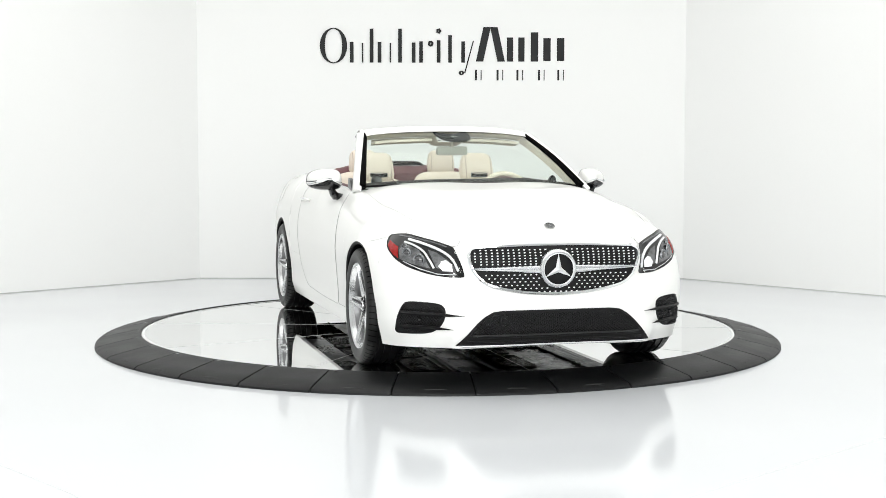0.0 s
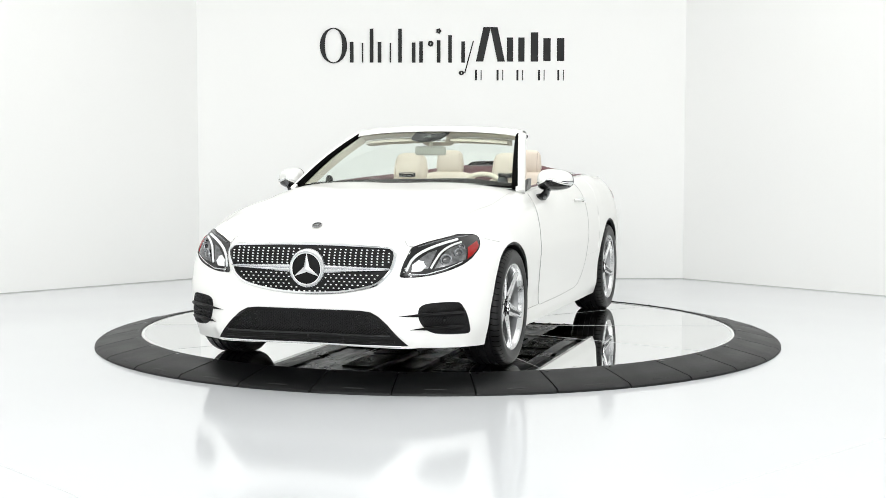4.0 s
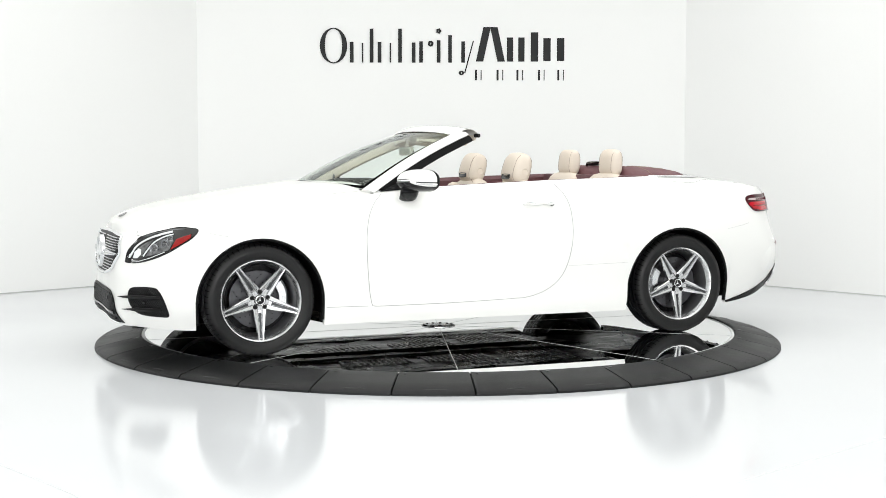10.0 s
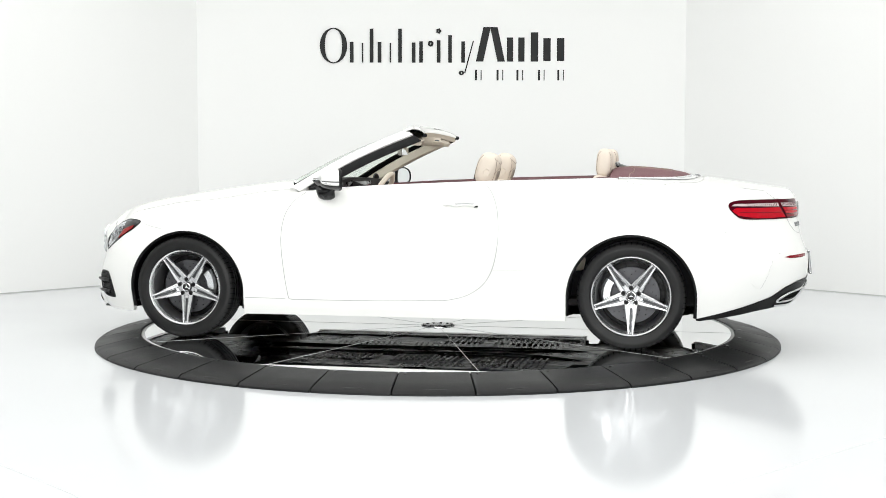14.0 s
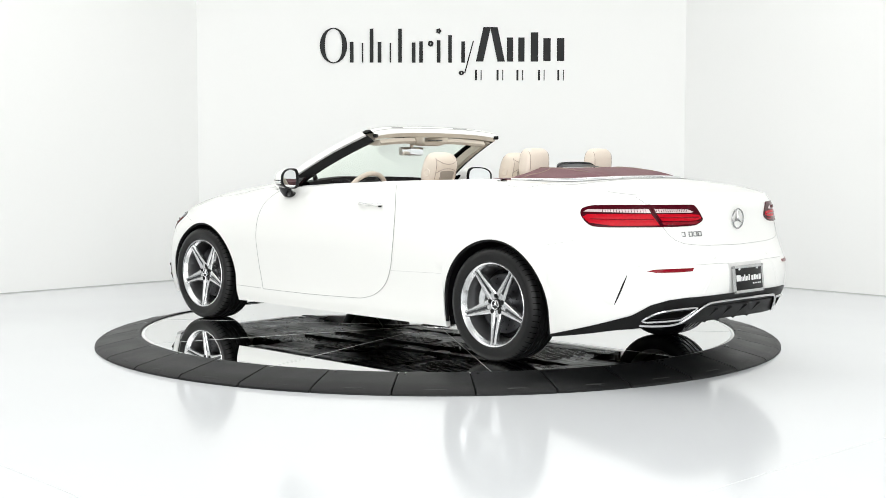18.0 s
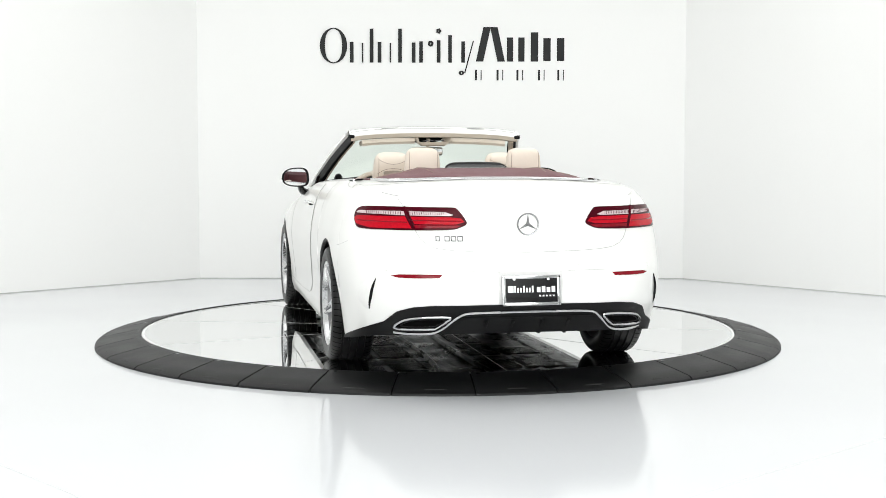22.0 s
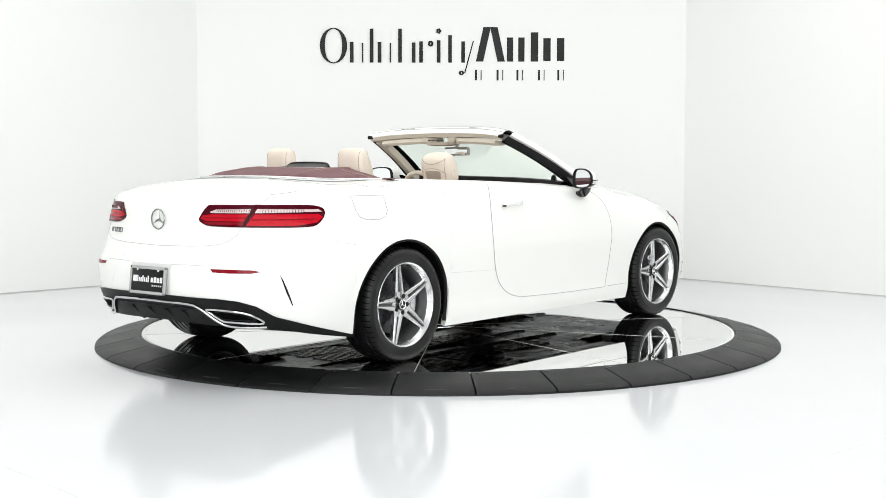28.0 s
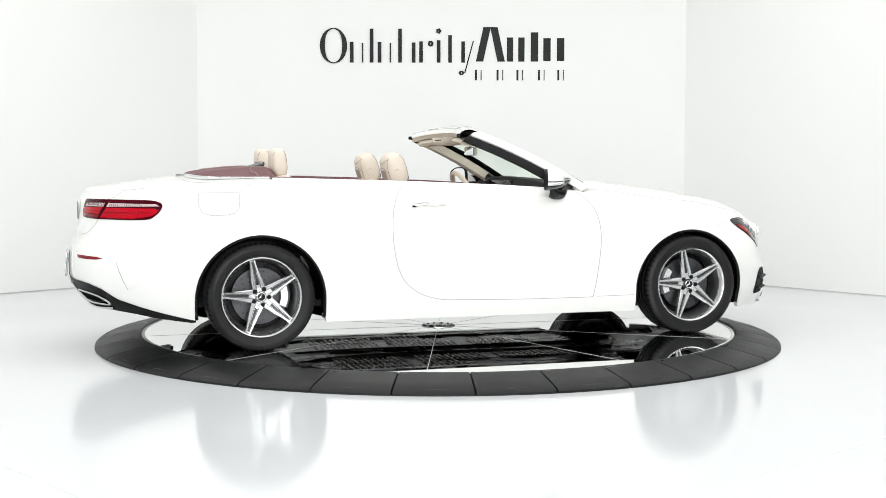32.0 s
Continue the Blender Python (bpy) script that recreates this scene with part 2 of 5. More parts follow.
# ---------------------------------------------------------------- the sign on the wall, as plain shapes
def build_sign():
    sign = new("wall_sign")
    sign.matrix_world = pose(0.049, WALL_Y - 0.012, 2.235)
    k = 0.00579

    def ring(cx, cz, rx, rz, thick, thin, n=36):
        bm = bmesh.new()
        rows = []
        for i in range(n):
            a = 2 * math.pi * i / n
            c, s = math.cos(a), math.sin(a)
            w = thin + (thick - thin) * abs(c) ** 1.5
            rows.append([(cx + rx * c, -0.006, cz + rz * s), (cx + (rx - w) * c, -0.006, cz + (rz - w * 0.8) * s),
                         (cx + (rx - w) * c, 0.006, cz + (rz - w * 0.8) * s), (cx + rx * c, 0.006, cz + rz * s)])
        rows.append(rows[0])
        grid(bm, rows, True)
        part("sign_shape", bm, M_SIGN, sign, smooth=False)

    def bar(x0, z0, x1, z1):
        bm = bmesh.new()
        box(bm, (x0 + x1) / 2, 0, (z0 + z1) / 2, x1 - x0, 0.012, z1 - z0, 0.002)
        part("sign_shape", bm, M_SIGN, sign, smooth=False)

    def slant(x0, z0, x1, z1, w):
        bm = bmesh.new()
        prism(bm, [(x0 - w / 2, z0), (x0 + w / 2, z0), (x1 + w / 2, z1), (x1 - w / 2, z1)], -0.006, 0.006)
        part("sign_shape", bm, M_SIGN, sign, smooth=False)

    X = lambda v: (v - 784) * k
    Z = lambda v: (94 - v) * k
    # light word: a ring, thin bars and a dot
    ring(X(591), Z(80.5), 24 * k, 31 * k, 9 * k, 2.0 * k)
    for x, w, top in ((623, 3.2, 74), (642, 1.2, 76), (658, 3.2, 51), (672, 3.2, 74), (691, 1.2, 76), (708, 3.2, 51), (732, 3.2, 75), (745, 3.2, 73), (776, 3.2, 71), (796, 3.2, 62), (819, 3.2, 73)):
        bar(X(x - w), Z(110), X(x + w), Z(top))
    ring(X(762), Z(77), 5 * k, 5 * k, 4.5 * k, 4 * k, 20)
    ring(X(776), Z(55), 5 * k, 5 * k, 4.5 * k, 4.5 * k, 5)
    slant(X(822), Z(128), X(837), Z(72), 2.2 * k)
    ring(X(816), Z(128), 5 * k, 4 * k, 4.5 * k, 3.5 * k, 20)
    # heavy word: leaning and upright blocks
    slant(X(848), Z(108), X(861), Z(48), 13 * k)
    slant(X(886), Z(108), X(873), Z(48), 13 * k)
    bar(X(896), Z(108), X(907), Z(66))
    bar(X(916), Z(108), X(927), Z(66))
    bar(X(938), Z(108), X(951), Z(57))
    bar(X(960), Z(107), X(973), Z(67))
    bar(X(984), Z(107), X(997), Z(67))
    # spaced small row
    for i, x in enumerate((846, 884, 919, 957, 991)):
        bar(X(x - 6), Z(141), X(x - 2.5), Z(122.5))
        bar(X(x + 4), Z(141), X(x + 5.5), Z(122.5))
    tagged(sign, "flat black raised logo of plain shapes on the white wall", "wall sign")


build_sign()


# ---------------------------------------------------------------- the turntable
def build_ramp_ring():
    ringo = new("turntable_ramp_ring")
    ringo.location = (0, 0, FLOOR_Z)
    n, step = 33, 360 / 33
    prof = [(2.338, 0.0), (2.336, 0.012), (2.318, 0.026), (2.20, 0.052), (2.07, 0.077), (2.045, 0.080), (2.036, 0.074), (2.036, 0.0)]
    bm = bmesh.new()
    gap = 0.13
    rows = []
    for j in range(7):
        a = radians(gap + (step - 2 * gap) * j / 6)
        rows.append([(r * math.cos(a), r * math.sin(a), z) for r, z in prof])
    vs = grid(bm, rows, True)
    bm.faces.new(vs[0])
    bm.faces.new(vs[-1])
    me = finish(bm, "ramp_segment", M_RAMP)
    bm = bmesh.new()
    a0 = radians(1.1)
    lathe(bm, [(0.0, 0.0015), (0.010, 0.0015), (0.011, 0.0)], 12, Matrix.Translation((2.075 * math.cos(a0), 2.075 * math.sin(a0), 0.0772)) @ pose(0, 0, 0, 90))
    bolt = finish(bm, "bolt", M_GLOSS)
    bm = bmesh.new()
    for r, a1, a2 in ((2.305, 4.2, 7.2), (2.300, 4.4, 6.8)):
        pts = [(r * math.cos(radians(a)), r * math.sin(radians(a)), 0.030 + (2.305 - r) * 0.3) for a in np.linspace(a1, a2, 6)]
        tube(bm, pts, 0.0016, 4)
    mark = finish(bm, "moulded_mark", M_RAMP_MARK)
    for i in range(n):
        seg = new("ramp_segment", me)
        seg.parent = ringo
        seg.matrix_basis = pose(0, 0, 0, 0, 0, -85.14 + i * step)
        for nm, data in (("bolt", bolt), ("moulded_mark", mark)):
            o = new(nm, data)
            o.parent = seg
    # Black backing ring, added so the gaps between segments come out dark.
    bm = bmesh.new()
    lathe(bm, [(2.325, 0.0), (2.322, 0.010), (2.312, 0.018), (2.20, 0.044), (2.07, 0.069), (2.045, 0.072)], 132, pose(0, 0, 0, 90))
    part("seam_backing", bm, M_VOID, ringo, "black backing added to darken the gaps between ramp segments")
    tagged(ringo, "black rubber ramp ring of segments round the turntable", "turntable ramp")
    bm = bmesh.new()
    lathe(bm, [(2.044, -0.07), (2.036, -0.012), (2.034, 0.001), (2.014, 0.0015), (2.012, -0.002)], 160, pose(0, 0, 0, 90))
    rim = part("plate_rim", bm, M_RIM_STRIP, ringo, "thin white metal rim round the mirror plate")
    rim.location = (0, 0, -FLOOR_Z)


def build_plate():
    plate = new("turntable_plate")
    n = 10
    bm = bmesh.new()
    half = radians(18) - 0.0012
    outer = [(2.0125 * math.cos(a), 2.0125 * math.sin(a)) for a in np.linspace(-half, half, 17)]
    poly = [(0.06 * math.cos(half), -0.06 * math.sin(half))] + outer + [(0.06 * math.cos(half), 0.06 * math.sin(half))]
    lo = [bm.verts.new((x, y, -0.02)) for x, y in poly]
    hi = [bm.verts.new((x, y, 0.0)) for x, y in poly]
    bm.faces.new(hi)
    bm.faces.new(lo)
    for i in range(len(poly)):
        j = (i + 1) % len(poly)
        bm.faces.new((lo[i], lo[j], hi[j], hi[i]))
    me = finish(bm, "plate_sector", M_MIRROR, smooth=False)
    for i in range(n):
        s = new("plate_sector", me)
        s.parent = plate
        s.matrix_basis = pose(0, 0, 0, 0, 0, 35.3 + 18 + 36 * i)
    for i in range(n):
        a = radians(35.3 + 36 * i)
        bm = bmesh.new()
        d, s = Vector((math.cos(a), math.sin(a), 0)), Vector((-math.sin(a), math.cos(a), 0)) * 0.0019
        up = Vector((0, 0, 0.0012))
        grid(bm, [[d * 0.1 - s, d * 0.1 + up, d * 0.1 + s], [d * 2.01 - s, d * 2.01 + up, d * 2.01 + s]])
        part("joint_strip", bm, M_STRIP, plate, smooth=False)
    bm = bmesh.new()
    lathe(bm, [(0.0, 0.006), (0.115, 0.006), (0.12, 0.004), (0.12, 0.0)], 40, pose(0, 0, 0, 90))
    cap = part("hub_cover", bm, M_SATIN, plate, "round grey metal centre cover")
    bm = bmesh.new()
    lathe(bm, [(0.0, 0.0095), (0.008, 0.0095), (0.009, 0.006)], 10, pose(0, 0, 0, 90))
    me = finish(bm, "cover_bolt", M_GLOSS)
    for i in range(12):
        o = new("cover_bolt", me)
        o.parent = cap
        o.matrix_basis = pose(0.1 * math.cos(i * math.pi / 6), 0.1 * math.sin(i * math.pi / 6), 0)
    tagged(plate, "round mirror-finished rotating plate with radial joints", "turntable")
    return plate


build_ramp_ring()
PLATE = build_plate()

# ---------------------------------------------------------------- the car: its outer surface
# Plan outline of the half at its widest, from the tail's middle to the nose's middle.
OUTLINE = spline([(-2.545, 0), (-2.541, 0.2), (-2.517, 0.42), (-2.442, 0.61), (-2.305, 0.75), (-2.115, 0.862), (-1.82, 0.914), (-1.5, 0.928), (-1.0, 0.93),
                  (0, 0.93), (0.8, 0.925), (1.2, 0.928), (1.6, 0.925), (1.85, 0.896), (1.998, 0.82), (2.113, 0.69), (2.204, 0.53), (2.239, 0.35),
                  (2.248, 0.15), (2.252, 0)], 14)
OUTLINE = np.array(OUTLINE)
ARC = np.concatenate([[0], np.cumsum(np.hypot(*np.diff(OUTLINE, axis=0).T))])
S_END = ARC[-1]
XMONO = np.maximum.accumulate(OUTLINE[:, 0] + np.arange(len(OUTLINE)) * 1e-7)
ISPLIT = len(OUTLINE) // 2


def s_x(x):
    return float(np.interp(x, XMONO, ARC))


def s_front(y):
    seg = OUTLINE[ISPLIT:][::-1]
    return float(np.interp(y, np.maximum.accumulate(seg[:, 1] + np.arange(len(seg)) * 1e-7), ARC[ISPLIT:][::-1]))


def s_rear(y):
    seg = OUTLINE[:ISPLIT]
    return float(np.interp(y, np.maximum.accumulate(seg[:, 1] + np.arange(len(seg)) * 1e-7), ARC[:ISPLIT]))


# How far the skin lies inside the outline, by height, at seven stations.
SECTIONS = [
    (0.0, ((0.20, 0.20), (0.30, 0.10), (0.36, 0.04), (0.42, 0.0), (0.57, 0.0), (0.62, 0.028), (0.70, 0.054), (0.85, 0.070), (0.93, 0.074), (0.97, 0.105), (1.02, 0.19))),
    (s_rear(0.66), ((0.20, 0.14), (0.30, 0.06), (0.40, 0.015), (0.50, 0.0), (0.58, 0.005), (0.64, 0.03), (0.75, 0.065), (0.87, 0.09), (0.94, 0.105), (0.99, 0.15), (1.03, 0.22))),
    (s_x(-1.95), ((0.17, 0.05), (0.35, 0.025), (0.50, 0.008), (0.62, 0.0), (0.75, 0.01), (0.87, 0.045), (0.95, 0.085), (1.0, 0.13), (1.05, 0.21))),
    (s_x(-1.2), ((0.17, 0.055), (0.23, 0.025), (0.32, 0.03), (0.45, 0.012), (0.62, 0.0), (0.75, 0.008), (0.87, 0.03), (0.95, 0.06), (1.01, 0.11), (1.05, 0.17))),
    (s_x(0.0), ((0.17, 0.06), (0.22, 0.025), (0.30, 0.035), (0.45, 0.02), (0.62, 0.004), (0.75, 0.012), (0.86, 0.035), (0.93, 0.06), (0.99, 0.10), (1.03, 0.15))),
    (s_x(0.75), ((0.17, 0.06), (0.22, 0.025), (0.30, 0.035), (0.45, 0.02), (0.62, 0.004), (0.75, 0.015), (0.84, 0.04), (0.90, 0.075), (0.96, 0.14), (1.0, 0.2))),
    (s_x(1.44), ((0.17, 0.04), (0.30, 0.02), (0.60, 0.0), (0.68, 0.004), (0.76, 0.03), (0.82, 0.075), (0.87, 0.15), (0.9, 0.2))),
    (s_x(1.85), ((0.17, 0.045), (0.28, 0.015), (0.45, 0.0), (0.58, 0.01), (0.67, 0.042), (0.74, 0.09), (0.79, 0.15), (0.82, 0.2))),
    (s_front(0.60), ((0.17, 0.045), (0.24, 0.008), (0.34, -0.002), (0.45, 0.005), (0.55, 0.045), (0.65, 0.08), (0.72, 0.12), (0.76, 0.165), (0.8, 0.22))),
    (s_front(0.565), ((0.17, 0.025), (0.24, -0.010), (0.34, -0.008), (0.45, 0.010), (0.50, 0.035), (0.55, 0.060), (0.65, 0.080), (0.72, 0.108), (0.76, 0.145), (0.8, 0.2))),
    (s_front(0.495), ((0.17, 0.018), (0.24, -0.010), (0.34, -0.006), (0.45, 0.008), (0.50, 0.022), (0.55, 0.045), (0.60, 0.038), (0.65, 0.022), (0.70, 0.034), (0.735, 0.080), (0.77, 0.165))),
    (s_front(0.43), ((0.17, 0.025), (0.24, -0.004), (0.34, 0.0), (0.45, 0.008), (0.55, 0.012), (0.65, 0.024), (0.70, 0.038), (0.735, 0.084), (0.77, 0.17))),
    (S_END, ((0.17, 0.05), (0.24, 0.02), (0.34, 0.012), (0.45, 0.010), (0.55, 0.013), (0.65, 0.029), (0.70, 0.048), (0.735, 0.092), (0.77, 0.18))),
]
SEC_S = np.array([s for s, _ in SECTIONS])


def inset(s, z):
    v = []
    for _, prof in SECTIONS:
        zs, ds = zip(*prof)
        v.append(sum(np.interp(z + k * 0.014, zs, ds) for k in (-2, -1, 0, 1, 2)) / 5)
    i = int(np.clip(np.searchsorted(SEC_S, s) - 1, 0, len(SEC_S) - 2))
    t = np.clip((s - SEC_S[i]) / (SEC_S[i + 1] - SEC_S[i]), 0, 1)
    t = t * t * (3 - 2 * t) * 0.5 + t * 0.5
    return float(v[i] * (1 - t) + v[i + 1] * t)


def skin(s, z, off=0.0, side=1):
    """A point of the car's side, nose or tail, at outline length s and height z."""
    x, y = np.interp(s, ARC, OUTLINE[:, 0]), np.interp(s, ARC, OUTLINE[:, 1])
    e = 0.03
    a, b = max(0, s - e), min(S_END, s + e)
    dx = np.interp(b, ARC, OUTLINE[:, 0]) - np.interp(a, ARC, OUTLINE[:, 0])
    dy = np.interp(b, ARC, OUTLINE[:, 1]) - np.interp(a, ARC, OUTLINE[:, 1])
    if s < 0.001 or s > S_END - 0.001:
        dx = 0.0
    n = math.hypot(dx, dy)
    nx, ny = dy / n, -dx / n
    d = inset(s, z) - off
    return Vector((x + nx * d, max(0.0, y + ny * d) * side, z))


TOPS = [(0.0, 0.965), (s_rear(0.5), 0.965), (s_rear(0.70), 0.97), (s_x(-2.2), 0.985), (s_x(-1.95), 1.01), (s_x(-1.7), 1.03), (s_x(-1.3), 1.04), (s_x(-0.52), 1.018),
        (s_x(0.1), 0.992), (s_x(0.67), 0.958), (s_x(1.0), 0.925), (s_x(1.44), 0.862), (s_x(1.8), 0.795), (s_x(1.95), 0.772), (s_front(0.62), 0.752), (s_front(0.35), 0.725), (S_END, 0.718)]
LOWS = [(0.0, 0.27), (s_rear(0.6), 0.27), (s_x(-2.2), 0.24), (s_x(-1.83), 0.185), (s_x(-1.03), 0.165), (s_x(1.04), 0.165), (s_x(1.82), 0.165), (s_front(0.6), 0.175), (S_END, 0.185)]


def top_z(s):
    return float(np.interp(s, *zip(*TOPS)))


WHEEL_X = (1.445, -1.439)
HUBS = ((1.440, 0.392), (-1.440, 0.401))
HUB_Z = 0.332


def low_z(s):
    z = float(np.interp(s, *zip(*LOWS)))
    x = np.interp(s, ARC, OUTLINE[:, 0])
    for cx, r in HUBS:
        d = abs(x - cx)
        if d < r:
            z = max(z, 0.309 + math.sqrt(max(0, r * r - d * d)))
    return z


def edge(s):
    return skin(s, top_z(s))


CENTRE = ((-2.455, 0.964), (-2.40, 0.983), (-2.27, 1.0), (-2.1, 1.025), (-1.9, 1.052), (-1.72, 1.066), (0.70, 1.020), (0.93, 1.023), (1.2, 0.989), (1.5, 0.945), (1.8, 0.897), (1.982, 0.858),
          (2.086, 0.825), (2.152, 0.785), (2.184, 0.748), (2.201, 0.719))
_es = np.linspace(0, S_END, 700)
_ex = np.array([edge(s)[:2] for s in _es])
_EX, _EY = np.maximum.accumulate(_ex[:, 0] + np.arange(700) * 1e-8), _ex[:, 1]


def top_skin(x, y, off=0.0):
    """A point of the bonnet or the boot lid."""
    s = float(np.interp(x, _EX, _es))
    ye, ze = max(1e-4, float(np.interp(x, _EX, _EY))), top_z(s)
    zc = max(ze, float(np.interp(x, *zip(*CENTRE))))
    k = min(1.0, abs(y) / ye)
    return Vector((x, y, ze + (zc - ze) * (1 - k ** (4.5 if x > 0.3 else 2.3)) + off))


CAR = new("car")


def stations():
    s = set()
    for a, b, n in ((0, s_x(-1.83), 34), (s_x(-1.04), s_x(1.04), 34), (s_x(1.83), S_END, 34)):
        s |= {round(float(v), 5) for v in np.linspace(a, b, n)}
    for cx, r in HUBS:
        for i in range(49):
            s.add(round(s_x(cx + r * 0.99999 * math.cos(math.pi * i / 48)), 5))
        s.add(round(s_x(cx - r) - 0.0004, 5))
        s.add(round(s_x(cx + r) + 0.0004, 5))
    return sorted(s)


def build_shell():
    ss = stations()
    nv = 22
    bm = bmesh.new()
    for side in (1, -1):
        rows = []
        for s in ss:
            lo, hi = low_z(s), top_z(s)
            col = []
            for j in range(nv + 1):
                t = j / nv
                col.append(skin(s, lo + (hi - lo) * t, 0, side))
            b = col[0]
            inn = skin(s, lo, -0.03, side)
            col.insert(0, Vector((inn.x, inn.y, lo + 0.004)))
            rows.append(col)
        grid(bm, rows)
    shell = part("body_shell", bm, M_PAINT, CAR)
    for nm, x0, x1, n, lab in (("bonnet", 0.72, 2.3, 46, "white painted bonnet"), ("rear_deck", -2.5, -1.33, 44, "white painted rear deck and boot lid")):
        bm = bmesh.new()
        rows = []
        sa, sb = (float(np.interp(v, _EX, _es)) for v in (max(x0, _EX[0]), min(x1, _EX[-1])))
        for s in np.linspace(sa, sb, n):
            e = edge(s)
            row = []
            for j in range(33):
                y = e.y * (1 - 2 * j / 32)
                row.append(top_skin(e.x, y, 0.0) if 0 < j < 32 else Vector((e.x, y, e.z)))
            rows.append(row)
        grid(bm, rows)
        part(nm, bm, M_PAINT, CAR, lab)
    return shell


SHELL = build_shell()


def dense(poly, step=0.025, closed=True):
    out = []
    n = len(poly)
    for i in range(n if closed else n - 1):
        a, b = np.array(poly[i]), np.array(poly[(i + 1) % n])
        k = max(1, int(np.hypot(*(b - a)) / step))
        out += [tuple(a + (b - a) * j / k) for j in range(k)]
    if not closed:
        out.append(tuple(poly[-1]))
    return out


def patch(name, poly, mat, parent=CAR, side=1, off=0.004, rings=5, label="", where=None, depth=0.008):
    """A thin piece that lies on the skin inside a closed line of (s, z)."""
    where = where or (lambda s, z, o: skin(s, z, o, side))
    poly = dense(poly)
    c = np.mean(np.array(poly), axis=0)
    bm = bmesh.new()
    rows = [[where(s, z, off - depth) for s, z in poly]]
    for r in range(rings):
        k = 1 - r / rings
        rows.append([where(c[0] + (s - c[0]) * k, c[1] + (z - c[1]) * k, off if r else off - 0.001) for s, z in poly])
    vs = grid(bm, rows, True)
    mid = bm.verts.new(where(c[0], c[1], off))
    for i in range(len(poly)):
        bm.faces.new((vs[-1][i], vs[-1][(i + 1) % len(poly)], mid))
    return part(name, bm, mat, parent, label)


def line(name, pts, mat, parent=CAR, side=1, r=0.003, off=0.0, closed=False, label="", where=None, flat=0.6, step=0.03, n=6):
    where = where or (lambda s, z, o: skin(s, z, o, side))
    bm = bmesh.new()
    tube(bm, [where(s, z, off) for s, z in dense(pts, step, closed)], r, n, closed, 1.0)
    return part(name, bm, mat, parent, label)


# ---------------------------------------------------------------- the car: doors, gaps, lower body
def sf(y):
    return s_front(y)


def sr(y):
    return s_rear(y)


def true_s(find, y, z):
    """The outline length at which the skin, at height z, lies y from the middle."""
    g = abs(y)
    for _ in range(5):
        g = min(0.93, max(0.0, g + abs(y) - skin(find(g), z).y))
    return find(g)


def nose(y, z, o):
    return skin(true_s(s_front, y, z), z, o, 1 if y >= 0 else -1)


def tail(y, z, o):
    return skin(true_s(s_rear, y, z), z, o, 1 if y >= 0 else -1)


def F(y, z):
    return true_s(s_front, y, z), z


def R(y, z):
    return true_s(s_rear, y, z), z


def X(x, z):
    g = x
    for _ in range(6):
        g += x - skin(s_x(g), z).x
    return s_x(g), z


def within(poly, x, y, k=0.96):
    """Whether a point lies inside a closed line, shrunk a little."""
    q = np.array(poly)
    c = q.mean(axis=0)
    q = c + (q - c) * k
    hit = False
    for i in range(len(q)):
        a, b = q[i], q[i - 1]
        if (a[1] > y) != (b[1] > y) and x < (b[0] - a[0]) * (y - a[1]) / (b[1] - a[1]) + a[0]:
            hit = not hit
    return hit


def band(name, ss, lo, hi, mat, off=0.004, both=True, label="", rows_n=6, side=1):
    bm = bmesh.new()
    sides = (1, -1) if both else (side,)
    for sd in sides:
        rows = []
        for s in ss:
            a, b = lo(s), hi(s)
            col = [skin(s, a, -0.02, sd)] + [skin(s, a + (b - a) * j / rows_n, off, sd) for j in range(rows_n + 1)] + [skin(s, b, -0.004, sd)]
            rows.append(col)
        grid(bm, rows)
    return part(name, bm, mat, CAR, label)


DOOR = [(0.655, 0.952), (0.715, 0.90), (0.762, 0.82), (0.785, 0.70), (0.782, 0.55), (0.765, 0.38), (0.747, 0.282), (0.735, 0.270), (0.715, 0.267), (0.69, 0.267), (0.6, 0.267), (0.2, 0.269), (-0.22, 0.279), (-0.30, 0.284),
        (-0.40, 0.308), (-0.48, 0.35), (-0.543, 0.41), (-0.587, 0.50), (-0.613, 0.62), (-0.620, 0.74), (-0.608, 0.86), (-0.575, 0.95), (-0.53, 1.008)]


